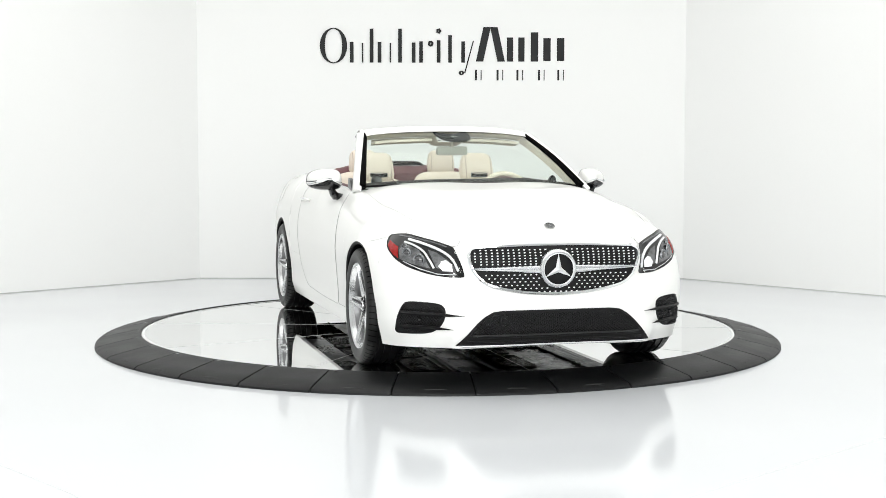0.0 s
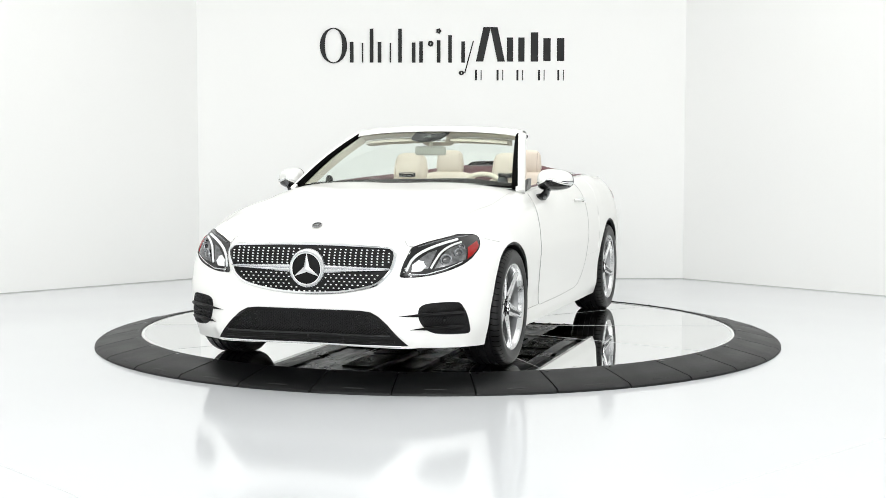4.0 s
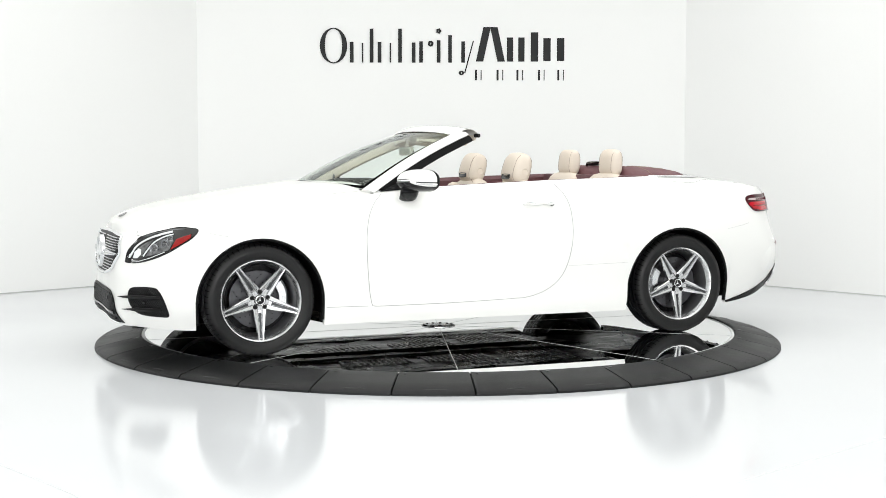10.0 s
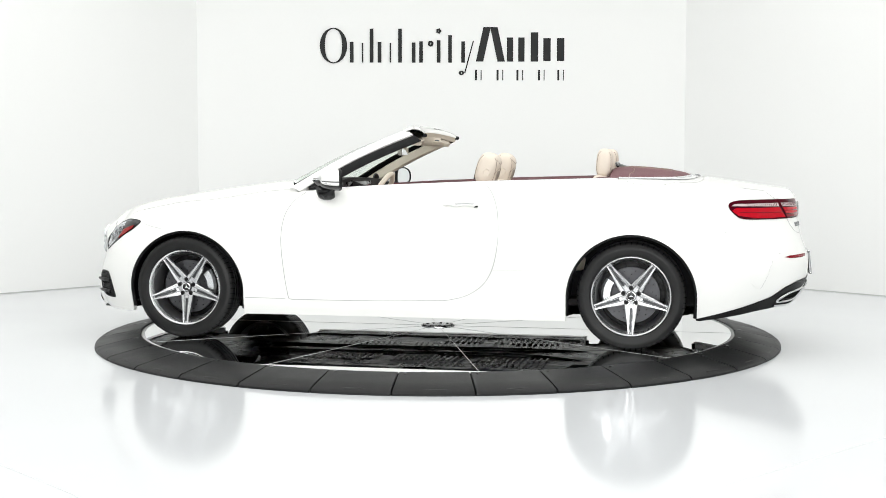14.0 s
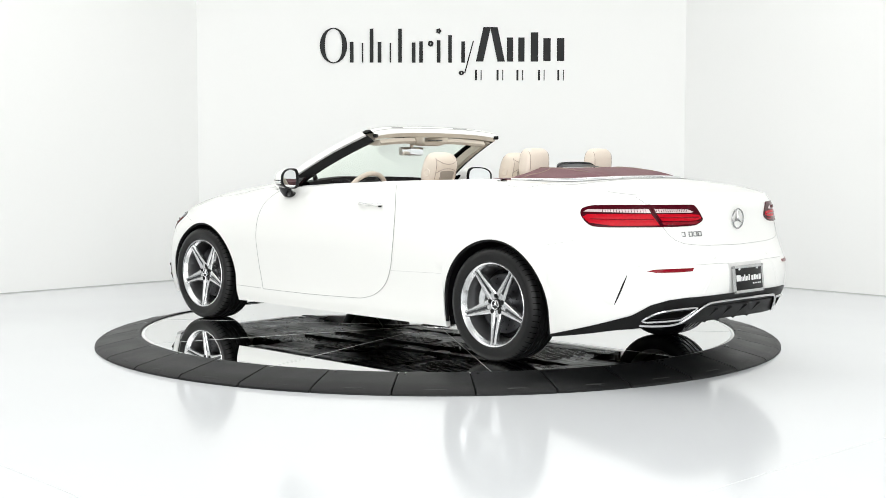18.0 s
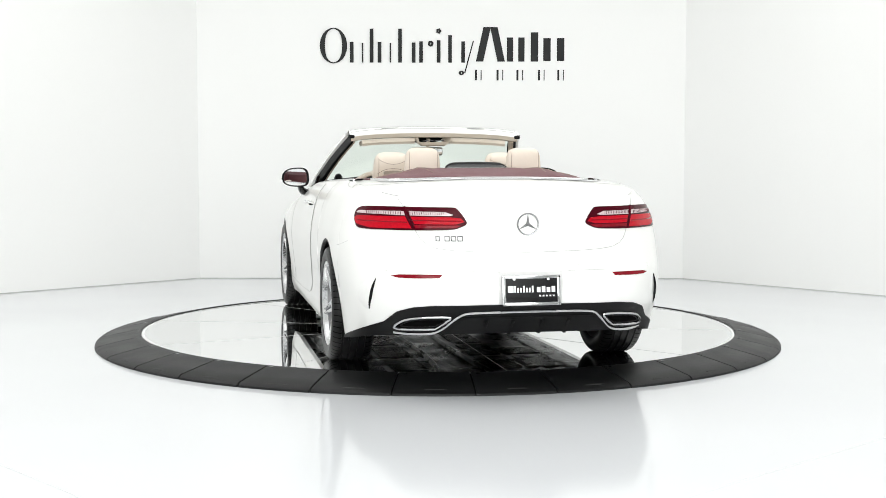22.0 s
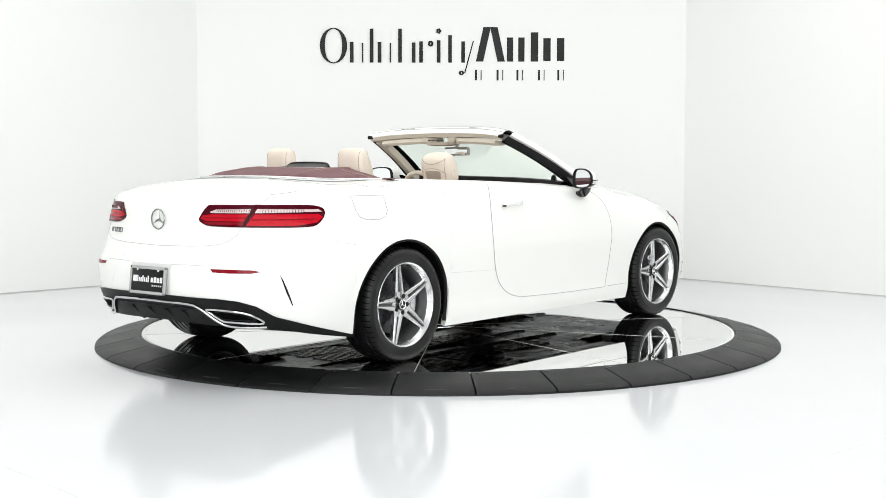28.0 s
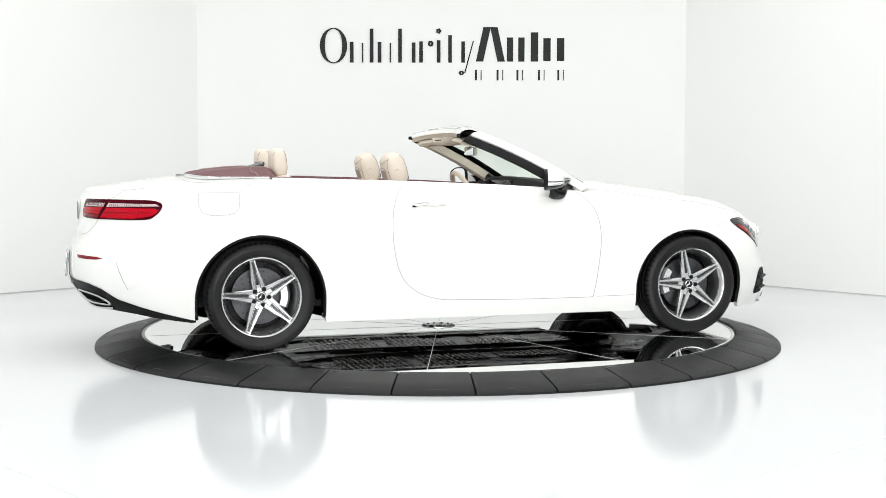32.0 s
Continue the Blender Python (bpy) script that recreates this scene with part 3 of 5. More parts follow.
def build_doors():
    for side in (1, -1):
        low = [(s_x(x), z) for x, z in spline(DOOR, 4)]
        topline = [(s_x(x), top_z(s_x(x)) - 0.004) for x in np.linspace(-0.52, 0.645, 24)]
        d = patch("door", low + topline, M_PAINT, CAR, side, off=0.0030, rings=18, label="white painted car door")
        line("door_gap", low, M_GAP, d, side, r=0.0019, off=0.0020)
        # pull handle: white grip with a chrome strip
        pts = [skin(s_x(x), 0.884 + 0.003 * math.sin(i), 0.006 + 0.030 * math.sin(math.pi * i / 12) ** 0.5, side) for i, x in enumerate(np.linspace(-0.275, -0.485, 13))]
        bm = bmesh.new()
        tube(bm, pts, 0.014, 8, False, 0.7)
        h = part("door_handle", bm, M_PAINT, d, "white grip handle with chrome strip")
        bm = bmesh.new()
        tube(bm, [p + Vector((0, 0.010 * side, 0.009)) for p in pts[1:]], 0.0045, 6)
        part("chrome_strip", bm, M_CHROME, d, "thin chrome strip on the handle")
        bm = bmesh.new()
        tube(bm, [p + Vector((0, 0.004 * side, -0.004)) for p in (pts[-2], pts[-1])], 0.010, 8)
        part("lock_cap", bm, M_GLOSS, d)
        # sill joint, thin grey line from door to rear arch, and wing joint
        line("sill_joint", [(s_x(1.035), 0.273), (s_x(0.77), 0.270)], M_GAP, CAR, side, r=0.0016, off=0.0005)
        line("quarter_line", [(s_x(-0.585), 0.478), (s_x(-1.03), 0.488)], M_GAP, CAR, side, r=0.0006, off=0.0002)
        line("wing_joint", [(s_x(1.775), 0.742), (s_x(1.70), 0.725), (s_x(1.62), 0.712)], M_GAP, CAR, side, r=0.0011, off=0.0002)
    # fuel flap on the driver's far side
    fl = [(-1.56, 0.965), (-1.565, 0.88), (-1.59, 0.845), (-1.64, 0.832), (-1.74, 0.832), (-1.79, 0.848), (-1.81, 0.885), (-1.81, 0.965)]
    line("fuel_flap_gap", [(s_x(x), z) for x, z in fl], M_GAP, CAR, -1, r=0.0018, off=0.0008, closed=True)
    # shut line of the soft-top lid, from the belt across the deck
    for side in (1, -1):
        bm = bmesh.new()
        pts = [skin(s_x(x), z, 0.0006, side) for x, z in spline([(-1.402, 1.036), (-1.418, 1.026), (-1.46, 1.017), (-1.53, 1.011), (-1.62, 1.010)], 5)]
        pts += [top_skin(x, y * side, 0.0006) for x, y in spline([(-1.70, 0.776), (-1.78, 0.742), (-1.84, 0.65), (-1.868, 0.48), (-1.872, 0.25), (-1.872, 0.0)], 6)]
        tube(bm, pts, 0.0013, 5)
        part("lid_gap", bm, M_GAP, CAR)


build_doors()


def build_lower_body():
    for side in (1, -1):
        # wheel-house liners
        for cx, r in HUBS:
            bm = bmesh.new()
            rows = []
            for i in range(33):
                a = math.pi * (-0.06 + 1.12 * i / 32)
                rr = r - 0.002
                row = []
                x, z = cx + rr * math.cos(a), max(0.20, 0.309 + rr * math.sin(a))
                ys = abs(skin(s_x(x), z, -0.014, 1).y)
                for y in (ys, ys - 0.02, 0.80, 0.66, 0.52):
                    row.append(Vector((x, y * side, z)))
                rows.append(row)
            grid(bm, rows)
            for i in range(32):
                face(bm, [rows[i][-1], rows[i + 1][-1], Vector((cx, 0.52 * side, 0.25))])
            part("wheel_arch_liner", bm, M_BLACK, CAR, "black plastic wheel arch liner")
            # rolled dark lip on the arch
            bm = bmesh.new()
            pts = []
            for i in range(33):
                a = math.pi * i / 32
                x = cx + (r - 0.004) * math.cos(a)
                z = 0.309 + (r - 0.004) * math.sin(a)
                p = skin(s_x(x), z, -0.012, side)
                pts.append(p)
            lo = skin(s_x(pts[0].x), 0.20, -0.014, side)
            hi = skin(s_x(pts[-1].x), 0.20, -0.014, side)
            tube(bm, [lo] + pts + [hi], 0.012, 6)
            part("arch_edge", bm, M_BLACK, CAR)
    # floor pan with pressings and pipes
    bm = bmesh.new()
    rows = []
    rnd = random.Random(4)
    xs = np.linspace(-2.35, 2.15, 60)
    ys = np.linspace(-1, 1, 25)
    for x in xs:
        near = min(abs(x - h[0]) for h in HUBS)
        w = 0.80 if near > 0.42 else 0.50
        if x < -1.9:
            w = 0.66
        if x > 1.9:
            w = 0.70 - 0.4 * (x - 1.9)
        row = []
        for k in ys:
            ridge = 0.004 * math.sin(k * 31) + 0.003 * math.sin(x * 17)
            row.append((x, k * w, 0.185 + 0.13 * np.clip((-1.78 - x) / 0.25, 0, 1) + ridge + 0.003 * rnd.random() - 0.02 * (abs(k) > 0.93)))
        rows.append(row)
    grid(bm, rows)
    part("floor_pan", bm, M_UNDER, CAR, "black underbody panels")
    bm = bmesh.new()
    for side in (1, -1):
        for k in range(42):
            if (k % 14) in (12, 13):
                continue
            x = -0.86 + 0.041 * k
            for y0, y1 in ((0.20, 0.42), (0.47, 0.71)) if x < 0.0 else ((0.20, 0.42),):
                rib = [Vector((x + 0.05 * (y - y0) + dx, side * y, 0.186 - dz)) for y in (y0, y1) for dx, dz in ((-0.011, 0.0), (-0.006, 0.011), (0.006, 0.011), (0.011, 0.0))]
                grid(bm, [rib[:4], rib[4:]])
    tagged(part("underbody_ribbing", bm, M_UNDER, CAR, "rows of black underbody ribs"), kind="stuff")
    for y0 in (-0.16, 0.14):
        bm = bmesh.new()
        tube(bm, spline([(1.2, y0, 0.186), (0.2, y0 * 0.8, 0.182), (-0.8, y0, 0.182), (-1.5, y0 * 2.2, 0.25), (-2.1, y0 * 3, 0.35)], 6), 0.018, 10)
        part("exhaust_pipe", bm, M_UNDER, CAR, "dull steel exhaust pipe")
    bm = bmesh.new()
    box(bm, -2.08, 0, 0.36, 0.36, 0.9, 0.13, 0.05)
    part("silencer", bm, M_UNDER, CAR)
    for cx, _ in HUBS:
        bm = bmesh.new()
        tube(bm, [(cx, -0.7, 0.30), (cx, 0.7, 0.30)], 0.035, 10)
        box(bm, cx, 0, 0.26, 0.34, 0.7, 0.10, 0.03)
        part("axle_beam", bm, M_UNDER, CAR)
    for side in (1, -1):
        bm = bmesh.new()
        box(bm, 0.0, 0.78 * side, 0.20, 2.06, 0.16, 0.06, 0.012)
        part("sill_floor", bm, M_UNDER, CAR)


build_lower_body()


# ---------------------------------------------------------------- wheels
def build_wheel(x, side, phase):
    bm = bmesh.new()
    lathe(bm, [(0.243, 0.106), (0.2475, 0.112), (0.244, 0.116), (0.238, 0.1125), (0.2335, 0.106), (0.2285, 0.097), (0.222, 0.086)], 72)
    w = new("wheel", finish(bm, "wheel", M_ALLOY))
    w.parent = CAR
    w.matrix_basis = pose(x, 0.804 * side, HUB_Z, 0, 0, 0 if side > 0 else 180)
    bm = bmesh.new()
    lathe(bm, [(0.222, 0.086), (0.217, 0.072), (0.211, 0.05), (0.204, -0.06), (0.225, -0.1), (0.240, -0.108)], 56)
    part("barrel", bm, M_BARREL, w, "grey inner barrel of the rim")
    bm = bmesh.new()
    prof = [(0.236, -0.102), (0.246, -0.112), (0.285, -0.123), (0.312, -0.118), (0.325, -0.106), (0.3315, -0.09)]
    for c in (-0.062, -0.021, 0.021, 0.062):
        prof += [(0.333, c - 0.007), (0.326, c - 0.0055), (0.326, c + 0.0055), (0.333, c + 0.007)]
    prof += [(0.3315, 0.09), (0.325, 0.106), (0.312, 0.118), (0.300, 0.1215), (0.296, 0.1235), (0.285, 0.123), (0.262, 0.119), (0.252, 0.1175), (0.2475, 0.1135), (0.240, 0.106)]
    lathe(bm, prof, 84)
    part("tyre", bm, M_TYRE, w, "black low-profile tyre")
    bm = bmesh.new()
    n = 60
    for k in range(n):
        a = 2 * math.pi * k / n
        for sg in (1, -1):
            d = Vector((math.cos(a), 0, math.sin(a)))
            t = Vector((-math.sin(a), 0, math.cos(a)))
            rows = [[d * r + Vector((0, y * sg, 0)) + t * (lean + w) for w in (-0.0024, 0.0024)] for r, y, lean in ((0.3338, 0.071, 0.006), (0.3325, 0.089, 0.002), (0.3262, 0.1065, 0.0), (0.317, 0.1155, 0.0))]
            grid(bm, rows)
    tagged(part("tread_pattern", bm, M_VOID, w, smooth=False), kind="stuff")
    for k in range(5):
        a = radians(phase + 72 * k)
        rot = pose(0, 0, 0, 0, -math.degrees(a), 0)
        bm = bmesh.new()
        rows = []
        for r, hw, y in ((0.030, 0.034, 0.073), (0.055, 0.0405, 0.078), (0.10, 0.0345, 0.086), (0.16, 0.0265, 0.095), (0.21, 0.0205, 0.102), (0.236, 0.020, 0.106)):
            d = 0.028
            rows.append([rot @ Vector(v) for v in ((r, y - d, -hw), (r, y - 0.004, -hw), (r, y + 0.001, -hw * 0.82), (r, y, -hw * 0.42), (r, y - 0.008, -hw * 0.26),
                                                   (r, y - 0.008, hw * 0.26), (r, y, hw * 0.42), (r, y + 0.001, hw * 0.82), (r, y - 0.004, hw), (r, y - d, hw))])
        vs = grid(bm, rows, True)
        bm.faces.new(vs[-1])
        part("spoke", bm, M_ALLOY, w, "silver tapered spoke with a grey groove")
        bm = bmesh.new()
        grid(bm, [[rot @ Vector((r, y - 0.0075, -hw * 0.33)), rot @ Vector((r, y - 0.0075, hw * 0.33))] for r, hw, y in ((0.075, 0.026, 0.0815), (0.10, 0.0235, 0.086), (0.16, 0.018, 0.095), (0.225, 0.0135, 0.104))])
        part("spoke_groove", bm, M_ALLOY_DARK, w, "grey groove of the spoke")
        b = a + radians(36)
        bm = bmesh.new()
        mm = Matrix.Translation((0.050 * math.cos(b), 0, 0.050 * math.sin(b)))
        lathe(bm, [(0.0, 0.082), (0.009, 0.082), (0.0105, 0.079), (0.0145, 0.0785), (0.015, 0.05)], 10, mm)
        part("wheel_bolt", bm, M_BLACK, w)
    bm = bmesh.new()
    lathe(bm, [(0.0, 0.071), (0.06, 0.071), (0.066, 0.062), (0.072, 0.04), (0.072, 0.0)], 40)
    part("hub", bm, M_ALLOY, w)
    bm = bmesh.new()
    lathe(bm, [(0.0, 0.0845), (0.028, 0.084), (0.033, 0.082), (0.0345, 0.06)], 32)
    cap = part("hub_cap", bm, M_GLOSS, w, "black hub cap with silver emblem")
    bm = bmesh.new()
    emblem(bm, 0.0265, 0.003, 0.086)
    o = part("cap_emblem", bm, M_CHROME, w)
    bm = bmesh.new()
    lathe(bm, [(0.075, 0.012), (0.172, 0.012), (0.174, 0.008), (0.174, -0.014), (0.172, -0.018), (0.075, -0.018)], 56)
    part("brake_disc", bm, M_DISC, w, "drilled steel brake disc")
    bm = bmesh.new()
    rnd = random.Random(2)
    for k in range(40):
        a = 2 * math.pi * k / 40
        r = (0.105, 0.128, 0.150)[k % 3]
        lathe(bm, [(0.0, 0.0128), (0.0042, 0.0128)], 6, Matrix.Translation((r * math.cos(a), 0, r * math.sin(a))))
    tagged(part("disc_drilling", bm, M_GLOSS, w, smooth=False), kind="stuff")
    bm = bmesh.new()
    rows = []
    ca = 8 if (side > 0) == (x < 0) else 172
    if x < 0:
        ca = 5 if side < 0 else 175
        ca = 180 - ca
    for k in range(9):
        a = radians(ca - 30 + 60 * k / 8)
        c, s = math.cos(a), math.sin(a)
        rows.append([Vector((r * c, y, r * s)) for r, y in ((0.120, 0.018), (0.130, 0.036), (0.172, 0.038), (0.186, 0.026), (0.186, -0.03), (0.12, -0.03))])
    vs = grid(bm, rows, True)
    bm.faces.new(vs[0])
    bm.faces.new(vs[-1])
    part("brake_caliper", bm, M_SATIN, w, "silver grey brake caliper")
    bm = bmesh.new()
    lathe(bm, [(0.0, -0.03), (0.205, -0.035), (0.207, -0.06)], 40)
    part("dust_shield", bm, M_UNDER, w)
    return w


def emblem(bm, radius, thick, y, m=None, depth=0.003, bold=0.15):
    """A ring with three tapered arms, facing local y."""
    pts = [Vector((radius * math.cos(a), y, radius * math.sin(a))) for a in [2 * math.pi * i / 32 for i in range(32)]]
    arms = []
    for k in range(3):
        a = math.pi / 2 + k * 2 * math.pi / 3
        d, t = Vector((math.cos(a), 0, math.sin(a))), Vector((-math.sin(a), 0, math.cos(a)))
        w = radius * bold
        arms.append((d * radius, t * w, d))
    if m is None:
        m = Matrix()
    tube(bm, [m @ p for p in pts], thick, 6, True)
    up = Vector((0, y, 0))
    for tip, w, d in arms:
        top = up + Vector((0, depth, 0))
        low = up - Vector((0, depth * 0.5, 0))
        b = d * radius * 0.1
        fs = [[top, low + w + b, low + tip], [top, low + tip, low - w + b], [top, low - w + b, low - d * radius * 0.08], [top, low - d * radius * 0.08, low + w + b]]
        for f in fs:
            face(bm, [m @ v for v in f])


for side, phase in ((1, -90), (-1, 4)):
    for hx in WHEEL_X:
        build_wheel(hx, side, phase)


# ---------------------------------------------------------------- nose
def build_nose():
    # grille
    gp = [(-0.455, 0.698), (-0.474, 0.682), (-0.476, 0.65), (-0.455, 0.59), (-0.418, 0.54), (-0.357, 0.504), (-0.23, 0.477), (-0.12, 0.465), (0, 0.461)]
    gp = gp + [(-y, z) for y, z in gp[-2::-1]] + [(0.425, 0.706), (0.2, 0.714), (0, 0.716), (-0.2, 0.714), (-0.425, 0.706)]
    gp = [tuple(q) for q in spline(gp, 3, True)]
    g = patch("grille", gp, M_BLACK, CAR, off=0.007, rings=10, where=nose, label="black radiator grille with chrome pins")
    line("grille_frame", gp, M_CHROME, g, r=0.0095, off=0.007, closed=True, where=nose, label="chrome grille frame")
    bm = bmesh.new()
    # square-set pins over the louvre, staggered ones under it
    pins = [(z, k * 0.0298) for z in np.linspace(0.618, 0.692, 6) for k in range(-16, 17)]
    pins += [(z, (k + 0.5 * (i % 2)) * 0.0302) for i, z in enumerate(np.linspace(0.562, 0.472, 6)) for k in range(-16, 17)]
    for z, y in pins:
        if not within(gp, y, z, 0.95) or math.hypot(y, z - 0.590) < 0.112 or abs(z - 0.592) < 0.012 + 0.018 * max(0.0, 1 - abs(y) / 0.45):
            continue
        r = bmesh.ops.create_icosphere(bm, subdivisions=1, radius=1.0)
        bmesh.ops.transform(bm, matrix=Matrix.Translation(nose(y, z, 0.010)) @ Matrix.Diagonal((0.004, 0.0064, 0.0041, 1)), verts=r["verts"])
    tagged(part("chrome_pinwork", bm, M_BRIGHT, g, "small chrome pins in rows"), kind="stuff")
    for sgn in (1, -1):
        bm = bmesh.new()
        rows = []
        for y in np.linspace(0.080, 0.462, 22):
            k = (y - 0.08) / 0.382
            h = (0.0225 - 0.0145 * k) * min(1.0, (1.02 - k) * 12)
            zc = 0.590 + 0.006 * k
            rows.append([nose(sgn * y, zc + h * f, o) for f, o in ((1.0, 0.005), (0.92, 0.016), (0.62, 0.022), (0.22, 0.0205), (0.0, 0.0155), (-0.22, 0.0205), (-0.62, 0.022), (-0.92, 0.016), (-1.0, 0.005))])
        grid(bm, rows)
        part("grille_louvre", bm, M_SATIN, g, "tapered silver louvre bar with a groove")
    cx = nose(0, 0.590, 0).x + 0.014
    face_m = Matrix.Translation((cx, 0, 0.590)) @ pose(0, 0, 0, 0, 0, -90)
    bm = bmesh.new()
    lathe(bm, [(0.0, 0.004), (0.082, 0.004), (0.088, 0.002)], 40, face_m)
    part("emblem_disc", bm, M_BLACK, g, "black round emblem disc")
    bm = bmesh.new()
    lathe(bm, [(0.082, 0.0), (0.083, 0.010), (0.088, 0.017), (0.094, 0.017), (0.100, 0.011), (0.104, -0.002), (0.1055, -0.014)], 56, face_m)
    part("emblem_ring", bm, M_SATIN, g, "satin silver emblem ring")
    bm = bmesh.new()
    emblem(bm, 0.084, 0.003, 0.012, face_m, 0.011, 0.19)
    part("emblem_arms", bm, M_BRIGHT, g, "three-armed chrome emblem")
    # bonnet badge
    p = top_skin(2.110, 0, 0.002)
    bm = bmesh.new()
    lathe(bm, [(0.0, 0.003), (0.024, 0.003), (0.027, 0.0)], 24, Matrix.Translation(p) @ pose(0, 0, 0, 0, 25, 0) @ pose(0, 0, 0, 90))
    part("bonnet_badge", bm, M_GLOSS, CAR, "small round dark badge")
    bm = bmesh.new()
    emblem(bm, 0.026, 0.0035, 0.003, Matrix.Translation(p) @ pose(0, 0, 0, 0, 25, 0) @ pose(0, 0, 0, 90))
    part("bonnet_badge_ring", bm, M_BADGE, CAR)

    # lower intake
    lp = [(0.548, 0.192), (0.492, 0.255), (0.446, 0.305), (0.400, 0.345), (0.356, 0.368), (0.30, 0.375)]
    lp = [(-y, z) for y, z in lp] + lp[::-1]
    low = patch("lower_intake", lp, M_BLACK, CAR, off=0.009, rings=9, where=nose, label="black lower air intake with mesh")
    bm = bmesh.new()
    top = lambda y: float(np.interp(abs(y), (0.30, 0.356, 0.400, 0.446, 0.492, 0.548), (0.375, 0.368, 0.345, 0.305, 0.255, 0.192)))
    for sgn in (1, -1):
        for k in range(-34, 35):
            run = []
            for j in range(9):
                z = 0.248 + 0.126 * j / 8
                y = k * 0.021 + sgn * (z - 0.248) * 1.5
                if abs(y) < 0.50 and z < top(y) - 0.006:
                    run.append(nose(y, z, 0.011))
            if len(run) > 1:
                tube(bm, run, 0.0022, 4)
    tagged(part("intake_mesh", bm, M_GLOSS, low, "black diagonal mesh"), kind="stuff")
    for z, r, mm, nm, yy, lab in ((0.246, 0.008, M_GLOSS, "intake_bar", 0.468, "gloss black cross bar"), (0.215, 0.006, M_BLACK, "intake_bar", 0.485, ""), (0.190, 0.0055, M_CHROME, "intake_trim", 0.515, "thin chrome lip")):
        bm = bmesh.new()
        tube(bm, [nose(y, z, 0.012) for y in np.linspace(-yy, yy, 41)], r, 8)
        part(nm, bm, mm, low, lab)
    for y in (-0.30, 0.30):
        p = nose(y, 0.325, 0.013)
        bm = bmesh.new()
        lathe(bm, [(0.0, 0.006), (0.012, 0.006), (0.014, 0.0), (0.026, 0.0), (0.028, -0.006)], 16, Matrix.Translation(p) @ pose(0, 0, 0, 0, 0, -90))
        part("parking_sensor", bm, M_BLACK, low)
    for y in (-0.2, 0.0, 0.2):
        bm = bmesh.new()
        tube(bm, [nose(y, 0.195, 0.012), nose(y, 0.243, 0.012)], 0.004, 5)
        part("intake_strut", bm, M_BLACK, low)

    for side in (1, -1):
        # corner intakes with two fins
        fp = [X(1.970, 0.250), X(1.982, 0.30), X(1.997, 0.345), X(2.021, 0.395), X(2.049, 0.418), F(0.66, 0.416), F(0.612, 0.402), F(0.598, 0.368), F(0.606, 0.32), F(0.635, 0.275), F(0.685, 0.251), F(0.78, 0.244)]
        fq = [tuple(q) for q in spline(fp, 4, True)]
        f = patch("corner_intake", fq, M_BLACK, CAR, side, off=0.003, rings=5, label="black corner air intake with fins")
        bm = bmesh.new()
        for k in range(26):
            for sg in (1, -1):
                s0 = s_x(1.98) + 0.42 * k / 26
                run = []
                for j in range(9):
                    z = 0.252 + 0.162 * j / 8
                    s = s0 + sg * (z - 0.345) * 0.9
                    if within(fq, s, z):
                        run.append(skin(s, z, 0.004, side))
                if len(run) > 1:
                    tube(bm, run, 0.0018, 4)
        tagged(part("intake_mesh", bm, M_GLOSS, f), kind="stuff")
        for z, tip, tz in ((0.358, 0.505, 0.350), (0.285, 0.562, 0.278)):
            bm = bmesh.new()
            ss = np.linspace(X(2.014, z)[0], F(tip, tz)[0], 16)
            pts = [skin(s, z + (tz - z) * (i / 15) ** 2, 0.001 if i < 2 else 0.009, side) for i, s in enumerate(ss)]
            tube(bm, pts, [0.0165 if i < 9 else 0.0165 * (15.3 - i) / 6.3 for i in range(16)], 6, False, 0.7)
            part("intake_fin", bm, M_BLACK, f)
        p = skin(*F(0.715, 0.325), 0.006, side)
        bm = bmesh.new()
        bmesh.ops.create_icosphere(bm, subdivisions=2, radius=0.012, matrix=Matrix.Translation(p))
        part("parking_sensor", bm, M_GLOSS, f)

        # headlamp
        hp = [F(0.497, 0.560), F(0.512, 0.62), F(0.523, 0.66), F(0.530, 0.690), F(0.538, 0.704), F(0.56, 0.714), F(0.625, 0.737), F(0.70, 0.758), X(1.883, 0.767), X(1.81, 0.761), X(1.793, 0.745), X(1.838, 0.702),
              X(1.90, 0.665), X(1.943, 0.636), X(2.005, 0.600), F(0.665, 0.565), F(0.585, 0.552), F(0.53, 0.549), F(0.508, 0.551)]
        hp = [tuple(q) for q in spline(hp, 3, True)]
        h = patch("headlamp", hp, M_GLOSS, CAR, side, off=0.003, rings=6, label="clear headlamp with dark inner bowl and white light guides")
        for pts, r in (([F(0.520, 0.58), F(0.545, 0.642), F(0.597, 0.687), F(0.675, 0.722), X(1.925, 0.742)], 0.0088),
                       ([F(0.637, 0.594), F(0.655, 0.636), F(0.678, 0.680), F(0.715, 0.710), F(0.755, 0.727)], 0.0072)):
            sp = spline(pts, 6)
            bm = bmesh.new()
            tube(bm, [skin(s, z, 0.003, side) for s, z in sp], r, 8, False, 0.8)
            part("light_guide", bm, M_GUIDE_GLINT, h, "white light guide")
        for (s, z), r in ((F(0.705, 0.634), 0.023), (X(1.975, 0.668), 0.019), (X(1.945, 0.700), 0.013)):
            out = skin(s, z, 1.0, side) - skin(s, z, 0.0, side)
            turn = Matrix.Translation(skin(s, z, 0.006, side)) @ out.to_track_quat("Y", "Z").to_matrix().to_4x4()
            bm = bmesh.new()
            lathe(bm, [(r * 1.55, -0.004), (r * 1.42, 0.004), (r * 1.2, 0.003), (r * 1.02, -0.002)], 24, turn)
